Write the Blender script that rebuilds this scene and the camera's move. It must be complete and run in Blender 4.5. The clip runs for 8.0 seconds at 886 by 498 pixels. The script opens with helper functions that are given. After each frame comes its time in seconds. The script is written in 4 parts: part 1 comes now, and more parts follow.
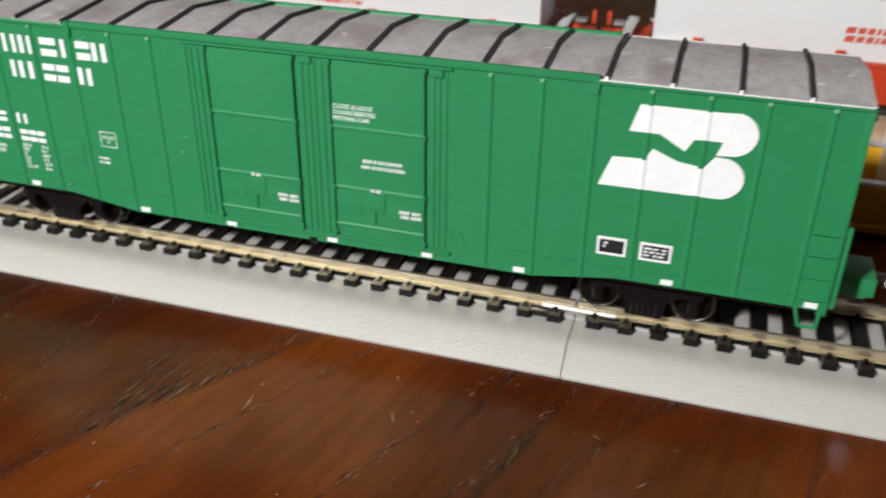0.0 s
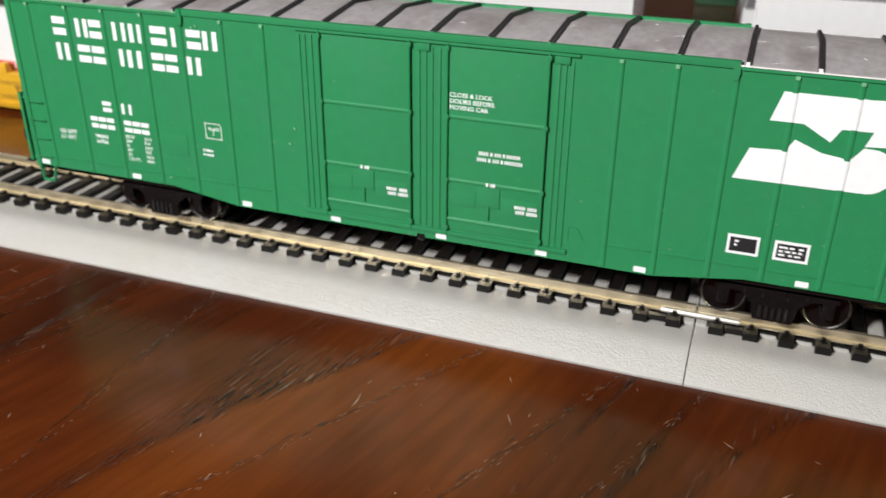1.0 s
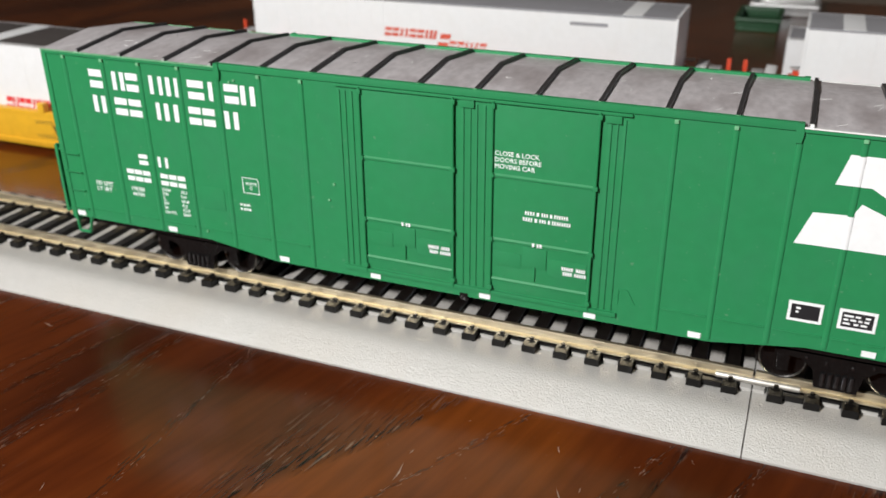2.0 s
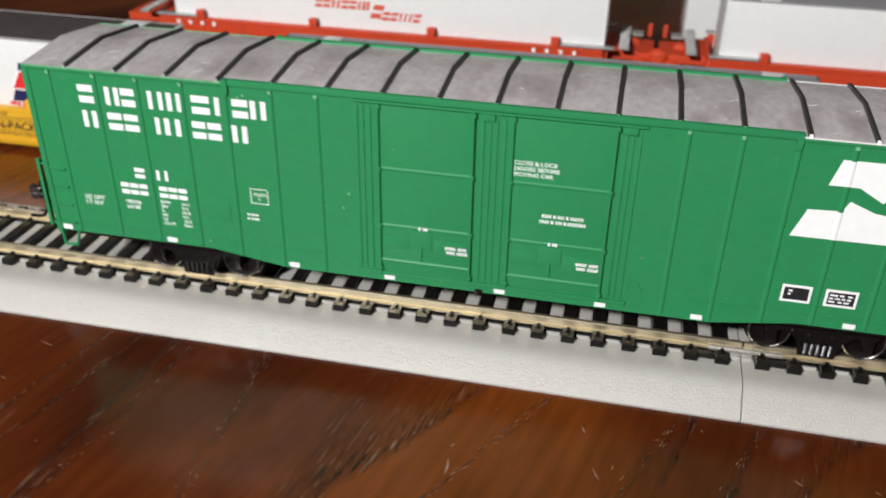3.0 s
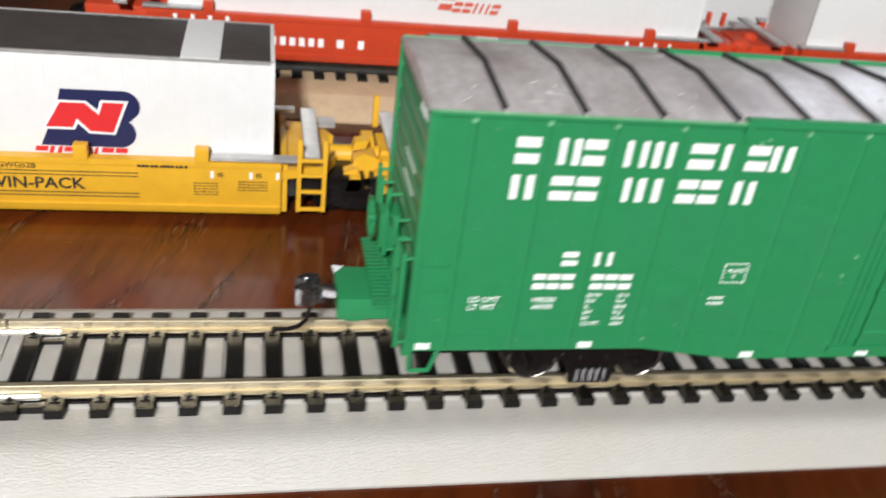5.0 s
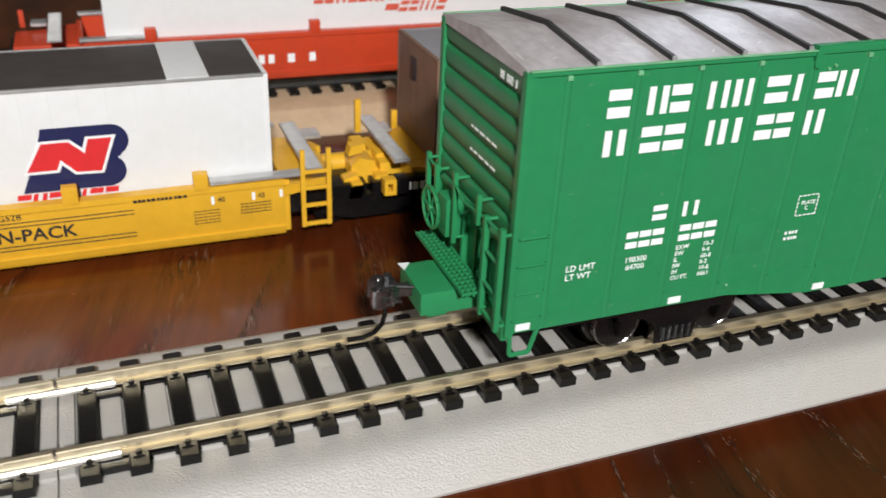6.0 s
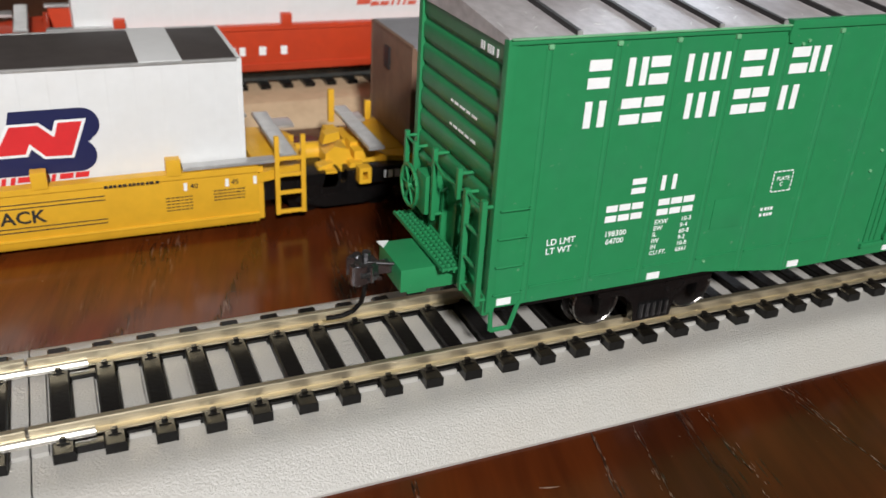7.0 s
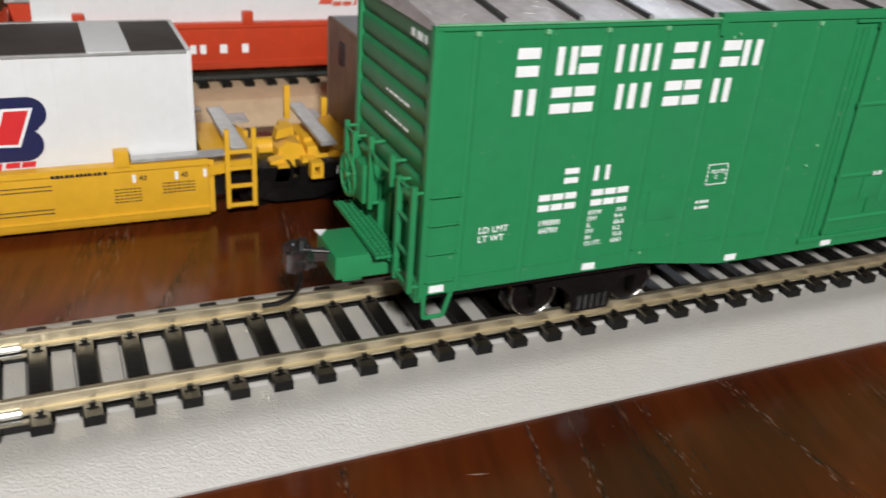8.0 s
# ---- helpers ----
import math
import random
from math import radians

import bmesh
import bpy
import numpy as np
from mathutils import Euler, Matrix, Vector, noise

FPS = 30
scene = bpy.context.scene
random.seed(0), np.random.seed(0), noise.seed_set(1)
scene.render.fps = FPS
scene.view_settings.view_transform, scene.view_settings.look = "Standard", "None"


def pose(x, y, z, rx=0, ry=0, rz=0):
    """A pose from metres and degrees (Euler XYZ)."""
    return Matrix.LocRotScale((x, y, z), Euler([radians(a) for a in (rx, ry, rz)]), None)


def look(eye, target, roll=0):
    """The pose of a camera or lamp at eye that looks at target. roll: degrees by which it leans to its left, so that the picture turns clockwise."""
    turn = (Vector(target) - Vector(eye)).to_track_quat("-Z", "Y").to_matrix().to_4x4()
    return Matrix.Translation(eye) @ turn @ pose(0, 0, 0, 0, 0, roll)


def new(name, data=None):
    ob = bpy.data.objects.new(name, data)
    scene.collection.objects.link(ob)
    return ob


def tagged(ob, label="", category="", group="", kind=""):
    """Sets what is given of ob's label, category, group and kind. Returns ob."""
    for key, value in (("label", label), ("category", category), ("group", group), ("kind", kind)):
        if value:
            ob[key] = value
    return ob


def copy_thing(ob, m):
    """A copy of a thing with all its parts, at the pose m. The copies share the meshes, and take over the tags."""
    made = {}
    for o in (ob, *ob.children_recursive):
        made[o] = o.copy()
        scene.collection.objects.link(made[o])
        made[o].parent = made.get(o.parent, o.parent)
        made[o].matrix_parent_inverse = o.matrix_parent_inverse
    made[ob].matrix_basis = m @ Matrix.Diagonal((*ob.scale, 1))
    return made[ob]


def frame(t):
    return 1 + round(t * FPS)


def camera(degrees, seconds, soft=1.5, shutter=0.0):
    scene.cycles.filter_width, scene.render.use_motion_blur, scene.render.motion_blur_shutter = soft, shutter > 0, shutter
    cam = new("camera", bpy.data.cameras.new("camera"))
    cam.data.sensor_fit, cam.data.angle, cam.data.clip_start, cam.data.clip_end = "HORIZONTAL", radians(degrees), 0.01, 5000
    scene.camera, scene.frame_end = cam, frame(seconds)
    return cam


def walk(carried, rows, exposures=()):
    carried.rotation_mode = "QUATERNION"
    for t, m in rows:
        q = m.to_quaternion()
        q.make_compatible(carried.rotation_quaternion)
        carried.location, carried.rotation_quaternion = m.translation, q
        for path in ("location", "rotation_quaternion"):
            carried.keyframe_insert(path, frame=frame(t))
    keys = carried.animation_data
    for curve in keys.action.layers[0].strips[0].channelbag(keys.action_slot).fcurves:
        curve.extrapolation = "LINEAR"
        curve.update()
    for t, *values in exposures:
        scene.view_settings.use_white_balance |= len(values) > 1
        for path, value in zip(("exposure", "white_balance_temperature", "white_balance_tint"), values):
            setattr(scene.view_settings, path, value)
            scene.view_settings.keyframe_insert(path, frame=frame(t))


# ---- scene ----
# ---------------------------------------------------------------- camera
cam = camera(53.0, 8.0, soft=1.5, shutter=0.6)
cam.data.dof.use_dof = True
cam.data.dof.focus_distance = 0.15
cam.data.dof.aperture_fstop = 37.0
PATH = [
    (0, (0.18939, -0.16510, 0.11755), (0.13822, 0.00248, 0.02112), 0.68),
    (0.5, (0.17961, -0.16719, 0.11119), (0.12335, 0.00009, 0.01710), 0.41),
    (1, (0.17373, -0.16737, 0.10613), (0.11252, 0.00082, 0.01688), 0.53),
    (1.5, (0.17308, -0.16285, 0.10922), (0.10794, 0.00433, 0.02086), -0.02),
    (2, (0.16745, -0.15865, 0.11199), (0.09932, 0.00838, 0.02562), -0.40),
    (2.2, (0.16746, -0.15749, 0.11093), (0.09815, 0.00896, 0.02439), -0.67),
    (3.3, (0.11093, -0.18175, 0.14347), (0.09068, -0.01186, 0.03989), 2.45),
    (3.5, (0.09387, -0.18807, 0.14854), (0.07930, -0.01541, 0.04865), 3.22),
    (4, (0.05558, -0.16831, 0.14602), (0.05008, 0.00201, 0.04133), 3.49),
    (4.5, (0.01636, -0.13576, 0.13220), (0.04723, 0.03358, 0.03036), 8.59),
    (4.7, (-0.00267, -0.12276, 0.12255), (0.03208, 0.04599, 0.02098), 8.52),
    (5.8, (-0.04895, -0.10820, 0.09987), (0.01481, 0.05537, 0.00406), 3.99),
    (6, (-0.05359, -0.10457, 0.09992), (0.01238, 0.05873, 0.00516), 2.69),
    (6.5, (-0.05767, -0.10563, 0.09570), (0.01244, 0.05691, 0.00260), 3.06),
    (7, (-0.05627, -0.10593, 0.09401), (0.01721, 0.05591, 0.00231), 3.52),
    (7.5, (-0.05593, -0.10607, 0.09194), (0.02010, 0.05546, 0.00179), 3.98),
    (8, (-0.04936, -0.11143, 0.09144), (0.02738, 0.05031, 0.00227), 4.47),
]
EXPOSURES = [(0.0, 0.03), (1.0, 0.11), (2.2, 0.08), (3.5, 0.02), (4.5, 0.16), (6.0, -0.05), (8.0, -0.22)]
walk(cam, [(t, look(eye, target, roll)) for t, eye, target, roll in PATH], EXPOSURES)

# ---------------------------------------------------------------- world and light
world = bpy.data.worlds.new("world")
scene.world = world
world.use_nodes = True
world.node_tree.nodes["Background"].inputs["Color"].default_value = (0.30, 0.22, 0.15, 1)
world.node_tree.nodes["Background"].inputs["Strength"].default_value = 0.006


def area_lamp(name, eye, target, size, watts, colour):
    data = bpy.data.lights.new(name, "AREA")
    data.shape, data.size, data.energy, data.color = "DISK", size, watts, colour
    ob = new(name, data)
    ob.matrix_world = look(eye, target)
    return ob


area_lamp("hand_light", (-0.18, -0.74, 0.56), (0.08, 0.04, 0.02), 0.07, 13.6, (1.0, 0.985, 0.965))
area_lamp("ceiling_lamp", (-0.9, -0.2, 1.58), (0.0, 0.0, 0.0), 0.4, 2.3, (1.0, 0.88, 0.74))
# unseen cool lamp, added at the back right for the bluish sheen on roofs
area_lamp("cool_sheen_light", (1.85, 2.42, 1.0), (0.1, 0.1, 0.0), 0.9, 6.5, (0.80, 0.88, 1.0))

# ---------------------------------------------------------------- materials
MM = 0.001


def material(name, colour, rough=0.5, metal=0.0, spread=0.12, scale=400.0, bump=0.0, bump_scale=1500.0,
             dirt=None, dirt_amount=0.0, dirt_scale=120.0, specks=0.0, coat=0.0, gloss=0.5, per_piece=0.0, stretch=(1, 1, 1)):
    """A painted or moulded surface: tone that drifts at two scales, dirt in patches, dust specks and fine relief."""
    m = bpy.data.materials.new(name)
    m.use_nodes = True
    nt = m.node_tree
    n, l = nt.nodes, nt.links
    b = n["Principled BSDF"]
    tc = n.new("ShaderNodeTexCoord")
    mp = n.new("ShaderNodeMapping")
    mp.inputs["Scale"].default_value = stretch
    l.new(tc.outputs["Object"], mp.inputs["Vector"])
    n1, n2 = n.new("ShaderNodeTexNoise"), n.new("ShaderNodeTexNoise")
    n1.inputs["Scale"].default_value, n1.inputs["Detail"].default_value = scale, 6
    n2.inputs["Scale"].default_value, n2.inputs["Detail"].default_value = dirt_scale, 5
    l.new(mp.outputs["Vector"], n1.inputs["Vector"])
    l.new(mp.outputs["Vector"], n2.inputs["Vector"])
    hsv = n.new("ShaderNodeHueSaturation")
    hsv.inputs["Color"].default_value = (*colour, 1)
    mr = n.new("ShaderNodeMapRange")
    mr.inputs["To Min"].default_value, mr.inputs["To Max"].default_value = 1 - spread, 1 + spread
    mr.inputs["From Min"].default_value, mr.inputs["From Max"].default_value = 0.25, 0.75
    l.new(n1.outputs["Fac"], mr.inputs["Value"])
    value = mr.outputs["Result"]
    if per_piece:
        info = n.new("ShaderNodeObjectInfo")
        pr = n.new("ShaderNodeMapRange")
        pr.inputs["To Min"].default_value, pr.inputs["To Max"].default_value = 1 - per_piece, 1 + per_piece
        l.new(info.outputs["Random"], pr.inputs["Value"])
        mul = n.new("ShaderNodeMath")
        mul.operation = "MULTIPLY"
        l.new(value, mul.inputs[0])
        l.new(pr.outputs["Result"], mul.inputs[1])
        value = mul.outputs["Value"]
    l.new(value, hsv.inputs["Value"])
    out = hsv.outputs["Color"]
    if dirt:
        mask = n.new("ShaderNodeMapRange")
        mask.inputs["From Min"].default_value, mask.inputs["From Max"].default_value = 0.45, 0.75
        mask.inputs["To Max"].default_value = dirt_amount
        l.new(n2.outputs["Fac"], mask.inputs["Value"])
        mix = n.new("ShaderNodeMix")
        mix.data_type = "RGBA"
        mix.inputs["B"].default_value = (*dirt, 1)
        l.new(mask.outputs["Result"], mix.inputs["Factor"])
        l.new(out, mix.inputs["A"])
        out = mix.outputs["Result"]
    if specks:
        sp = n.new("ShaderNodeTexNoise")
        sp.inputs["Scale"].default_value, sp.inputs["Detail"].default_value = 900, 2
        l.new(tc.outputs["Object"], sp.inputs["Vector"])
        sm = n.new("ShaderNodeMapRange")
        sm.inputs["From Min"].default_value, sm.inputs["From Max"].default_value = 0.71, 0.78
        sm.inputs["To Max"].default_value = specks
        l.new(sp.outputs["Fac"], sm.inputs["Value"])
        mx = n.new("ShaderNodeMix")
        mx.data_type = "RGBA"
        mx.inputs["B"].default_value = (0.6, 0.57, 0.52, 1)
        l.new(sm.outputs["Result"], mx.inputs["Factor"])
        l.new(out, mx.inputs["A"])
        out = mx.outputs["Result"]
    l.new(out, b.inputs["Base Color"])
    rr = n.new("ShaderNodeMapRange")
    rr.inputs["To Min"].default_value, rr.inputs["To Max"].default_value = max(0.03, rough - 0.1), min(1, rough + 0.1)
    l.new(n2.outputs["Fac"], rr.inputs["Value"])
    l.new(rr.outputs["Result"], b.inputs["Roughness"])
    b.inputs["Metallic"].default_value = metal
    b.inputs["Coat Weight"].default_value = coat
    b.inputs["Specular IOR Level"].default_value = gloss
    if bump:
        bn, bp = n.new("ShaderNodeTexNoise"), n.new("ShaderNodeBump")
        bn.inputs["Scale"].default_value, bn.inputs["Detail"].default_value = bump_scale, 3
        l.new(tc.outputs["Object"], bn.inputs["Vector"])
        l.new(bn.outputs["Fac"], bp.inputs["Height"])
        bp.inputs["Strength"].default_value, bp.inputs["Distance"].default_value = bump, 0.0002
        l.new(bp.outputs["Normal"], b.inputs["Normal"])
    return m


def wood_material():
    """Dark red-brown varnished table wood: wide bands of figure, dark open pores along the grain, pale scratches."""
    m = bpy.data.materials.new("varnished_wood")
    m.use_nodes = True
    nt = m.node_tree
    n, l = nt.nodes, nt.links
    b = n["Principled BSDF"]
    tc = n.new("ShaderNodeTexCoord")

    def grain(scale, detail, stretch, turn=-14.0, warp=0.0):
        """Noise drawn out along the grain, which runs at an angle to the table's short side."""
        mp, tx = n.new("ShaderNodeMapping"), n.new("ShaderNodeTexNoise")
        mp.vector_type = "TEXTURE"
        mp.inputs["Scale"].default_value = [1 / v for v in stretch]
        mp.inputs["Rotation"].default_value = (0, 0, radians(turn))
        l.new(tc.outputs["Object"], mp.inputs["Vector"])
        l.new(mp.outputs["Vector"], tx.inputs["Vector"])
        tx.inputs["Scale"].default_value, tx.inputs["Detail"].default_value = scale, detail
        tx.inputs["Distortion"].default_value = warp
        return tx.outputs["Fac"]

    def ramp(fac, *stops):
        r = n.new("ShaderNodeValToRGB")
        e = r.color_ramp.elements
        while len(e) < len(stops):
            e.new(0.5)
        for el, (at, c) in zip(e, stops):
            el.position, el.color = at, (*c, 1)
        l.new(fac, r.inputs["Fac"])
        return r.outputs["Color"]

    def blend(kind, fac, a, c):
        x = n.new("ShaderNodeMix")
        x.data_type, x.blend_type = "RGBA", kind
        if isinstance(fac, float):
            x.inputs["Factor"].default_value = fac
        else:
            l.new(fac, x.inputs["Factor"])
        l.new(a, x.inputs["A"])
        if isinstance(c, tuple):
            x.inputs["B"].default_value = (*c, 1)
        else:
            l.new(c, x.inputs["B"])
        return x.outputs["Result"]

    def maths(kind, a, c):
        x = n.new("ShaderNodeMath")
        x.operation = kind
        l.new(a, x.inputs[0])
        x.inputs[1].default_value = c
        return x.outputs["Value"]

    figure = ramp(grain(14, 4, (1.0, 0.45, 1), -14, 0.8), (0.34, (0.036, 0.008, 0.003)), (0.5, (0.084, 0.0175, 0.004)), (0.68, (0.140, 0.034, 0.006)))
    fine = ramp(grain(420, 5, (1.0, 0.10, 1)), (0.34, (0.80, 0.78, 0.78)), (0.66, (1.16, 1.16, 1.12)))
    colour = blend("MULTIPLY", 0.8, figure, fine)
    rings = maths("FRACT", maths("MULTIPLY", grain(8.0, 2.0, (1.0, 0.20, 1), -14, 0.5), 12.0), 0.0)
    band = ramp(rings, (0.74, (0, 0, 0)), (0.88, (0.6, 0.6, 0.6)), (0.95, (1, 1, 1)), (1.0, (0, 0, 0)))
    patchy = ramp(grain(34, 3, (1, 0.5, 1)), (0.40, (0.05, 0.05, 0.05)), (0.60, (1, 1, 1)))
    band = blend("MULTIPLY", 1.0, band, patchy)
    colour = blend("MIX", maths("MULTIPLY", band, 0.5), colour, (0.022, 0.007, 0.004))
    pores = ramp(grain(1500, 3, (1.0, 0.10, 1), -10), (0.52, (0, 0, 0)), (0.60, (1, 1, 1)))
    poremask = blend("MULTIPLY", 1.0, band, pores)
    colour = blend("MIX", poremask, colour, (0.012, 0.005, 0.004))
    # pale dashes along the dark bands: glints put into the base colour
    glint = blend("MULTIPLY", 1.0, band, ramp(grain(1150, 3, (1.0, 0.09, 1), -10), (0.60, (0, 0, 0)), (0.67, (0.4, 0.4, 0.4))))
    colour = blend("MIX", glint, colour, (0.36, 0.25, 0.18))
    dust = ramp(grain(650, 2, (1, 1, 1)), (0.755, (0, 0, 0)), (0.785, (0.6, 0.6, 0.6)))
    colour = blend("MIX", dust, colour, (0.35, 0.27, 0.2))
    l.new(colour, b.inputs["Base Color"])
    rr = n.new("ShaderNodeMapRange")
    rr.inputs["To Min"].default_value, rr.inputs["To Max"].default_value = 0.12, 0.26
    l.new(grain(60, 5, (1, 0.3, 1)), rr.inputs["Value"])
    l.new(rr.outputs["Result"], b.inputs["Roughness"])
    b.inputs["Coat Weight"].default_value = 0.04
    b.inputs["Specular IOR Level"].default_value = 0.27
    b.inputs["Coat Roughness"].default_value = 0.15
    bp = n.new("ShaderNodeBump")
    bp.inputs["Strength"].default_value, bp.inputs["Distance"].default_value = 0.35, 0.0003
    l.new(poremask, bp.inputs["Height"])
    l.new(bp.outputs["Normal"], b.inputs["Normal"])
    return m


WOOD = wood_material()
GREEN = material("green_car_paint", (0.020, 0.215, 0.078), 0.42, spread=0.05, dirt=(0.03, 0.19, 0.09), dirt_amount=0.35, bump=0.05, specks=0.1, gloss=0.38)
GREEN_WORN = material("worn_green_edge", (0.16, 0.42, 0.22), 0.45, spread=0.2)
SPRING = material("dark_spring_steel", (0.10, 0.10, 0.105), 0.18, 0.9, spread=0.2)
ROOF = material("galvanised_roof", (0.56, 0.53, 0.545), 0.32, 0.22, spread=0.18, scale=700, dirt=(0.25, 0.21, 0.21), dirt_amount=0.75, dirt_scale=110, stretch=(1, 0.6, 1), specks=0.6, bump=0.2)
# the ribs' shade is put into this colour
RIB = material("shadow_dark_roof_rib", (0.035, 0.033, 0.034), 0.4, 0.2, spread=0.2)
WHITE_INK = material("white_lettering", (0.82, 0.84, 0.85), 0.5, spread=0.04)
BLACK_INK = material("black_lettering", (0.015, 0.015, 0.018), 0.5, spread=0.1)
BRIGHT_EDGE = material("bare_white_edge", (0.78, 0.79, 0.77), 0.35, spread=0.08)
BLACK_PLASTIC = material("black_plastic", (0.006, 0.0055, 0.0055), 0.24, spread=0.25, scale=900, bump=0.2, gloss=0.35)
TIE = material("tie_plastic", (0.005, 0.0045, 0.0042), 0.30, spread=0.3, scale=1500, bump=0.22, per_piece=0.25, stretch=(1, 0.2, 1), specks=0.03, gloss=0.28)
GREY_BED = material("grey_roadbed_plastic", (0.43, 0.42, 0.40), 0.31, spread=0.03, dirt=(0.42, 0.385, 0.34), dirt_amount=0.4, bump=1.0, bump_scale=2700, dirt_scale=45)
TAN_BED = material("tan_roadbed", (0.50, 0.37, 0.24), 0.7, spread=0.08, dirt=(0.36, 0.25, 0.15), dirt_amount=0.4, bump=0.4)
RAIL = material("nickel_rail", (0.88, 0.78, 0.57), 0.38, 0.95, spread=0.18, scale=1600, dirt=(0.60, 0.47, 0.28), dirt_amount=0.4, dirt_scale=420, stretch=(0.07, 1, 1))
OLD_RAIL = material("weathered_rail", (0.10, 0.105, 0.10), 0.4, 0.6, spread=0.2)
STEEL = material("bright_steel", (0.86, 0.83, 0.76), 0.30, 0.95, spread=0.1)
COUPLER = material("dark_coupler_metal", (0.24, 0.24, 0.25), 0.2, 0.95, spread=0.3, scale=900)
WHEEL = material("blackened_wheel", (0.035, 0.031, 0.030), 0.15, 0.85, spread=0.3)
WHEEL_RIM = material("polished_wheel_rim", (0.22, 0.21, 0.20), 0.25, 0.95, spread=0.1)
YELLOW = material("yellow_paint", (0.72, 0.40, 0.025), 0.4, spread=0.06, dirt=(0.62, 0.33, 0.02), dirt_amount=0.4, bump=0.05)
RED = material("red_orange_paint", (0.55, 0.055, 0.018), 0.42, spread=0.07, dirt=(0.42, 0.04, 0.015), dirt_amount=0.4)
BOX_WHITE = material("white_container_paint", (0.73, 0.74, 0.75), 0.4, spread=0.025, dirt=(0.68, 0.68, 0.67), dirt_amount=0.4)
BOX_TOP = material("dark_container_roof", (0.060, 0.052, 0.050), 0.5, spread=0.15, scale=200, specks=0.1)
BOX_GREY = material("grey_container_roof", (0.27, 0.27, 0.29), 0.45, spread=0.08)
BOX_BROWN = material("brown_container_paint", (0.20, 0.115, 0.075), 0.55, spread=0.12, dirt=(0.11, 0.06, 0.04), dirt_amount=0.5)
ALU = material("dull_aluminium", (0.55, 0.55, 0.55), 0.38, 0.6, spread=0.12)
NAVY = material("navy_ink", (0.010, 0.014, 0.075), 0.45, spread=0.06)
RED_INK = material("red_ink", (0.66, 0.025, 0.03), 0.45, spread=0.06)
ORANGE_INK = material("orange_red_ink", (0.62, 0.10, 0.06), 0.5, spread=0.1)
VEIN = material("dark_grain", (0.016, 0.006, 0.004), 0.3, spread=0.3, scale=900)
SCRATCH = material("scratched_varnish", (0.30, 0.20, 0.15), 0.45, spread=0.3, scale=900)
WALL = material("cream_wall", (0.34, 0.28, 0.22), 0.8, spread=0.04, scale=6, dirt_scale=2)
CEILING = material("white_ceiling", (0.75, 0.72, 0.68), 0.85, spread=0.03, scale=6, dirt_scale=2)
FLOOR = material("brown_carpet", (0.16, 0.11, 0.08), 0.95, spread=0.2, scale=60, dirt_scale=4)
DARK_GREEN = material("dark_green_paint", (0.008, 0.055, 0.018), 0.5, spread=0.1)


# ---------------------------------------------------------------- builders (all in millimetres)
def box(bm, x0, x1, y0, y1, z0, z1, bevel=0.0):
    vs = [bm.verts.new((x * MM, y * MM, z * MM)) for x in (x0, x1) for y in (y0, y1) for z in (z0, z1)]
    fs = [bm.faces.new([vs[i] for i in q]) for q in ((0, 1, 3, 2), (4, 6, 7, 5), (0, 4, 5, 1), (2, 3, 7, 6), (0, 2, 6, 4), (1, 5, 7, 3))]
    if bevel:
        es = list({e for f in fs for e in f.edges})
        bmesh.ops.bevel(bm, geom=es, offset=bevel * MM, segments=2, affect="EDGES", profile=0.7)
    return bm


def prism(bm, outline, axis, a, b):
    """A solid with the given outline across an axis. x: outline of (y, z); y: of (x, z); z: of (x, y)."""
    def place(p, h):
        q = {"x": (h, *p), "y": (p[0], h, p[1]), "z": (*p, h)}[axis]
        return [v * MM for v in q]
    lo = [bm.verts.new(place(p, a)) for p in outline]
    hi = [bm.verts.new(place(p, b)) for p in outline]
    fs = [bm.faces.new(lo), bm.faces.new(hi[::-1])]
    k = len(outline)
    fs += [bm.faces.new((lo[i], hi[i], hi[(i + 1) % k], lo[(i + 1) % k])) for i in range(k)]
    bmesh.ops.recalc_face_normals(bm, faces=fs)
    return bm


def rod(bm, p, q, r, sides=8, r2=None):
    """A round bar from p to q."""
    p, q = Vector(p) * MM, Vector(q) * MM
    way = q - p
    m = Matrix.Translation((p + q) / 2) @ way.to_track_quat("Z", "Y").to_matrix().to_4x4()
    bmesh.ops.create_cone(bm, cap_ends=True, segments=sides, radius1=r * MM, radius2=(r if r2 is None else r2) * MM, depth=way.length, matrix=m)
    return bm


def bent(bm, points, r, sides=6):
    for p, q in zip(points, points[1:]):
        rod(bm, p, q, r, sides)
    return bm


def fresh():
    return bmesh.new()


def mesh_of(name, bm, mat):
    me = bpy.data.meshes.new(name)
    bm.to_mesh(me)
    bm.free()
    me.materials.append(mat)
    me.shade_smooth()
    me.set_sharp_from_angle(angle=radians(38))
    return me


def part(name, bm, mat, parent=None, label=""):
    me = bm if isinstance(bm, bpy.types.Mesh) else mesh_of(name, bm, mat)
    ob = new(name, me)
    if parent is not None:
        ob.parent = parent
        if parent.parent is None:
            ob.matrix_parent_inverse = parent.matrix_basis.inverted()
    if label:
        tagged(ob, label)
    return ob


def thing(name, x, y, z, label, category, group="", kind=""):
    ob = new(name)
    ob.empty_display_size = 0.005
    ob.matrix_basis = pose(x * MM, y * MM, z * MM)
    return tagged(ob, label, category, group, kind)


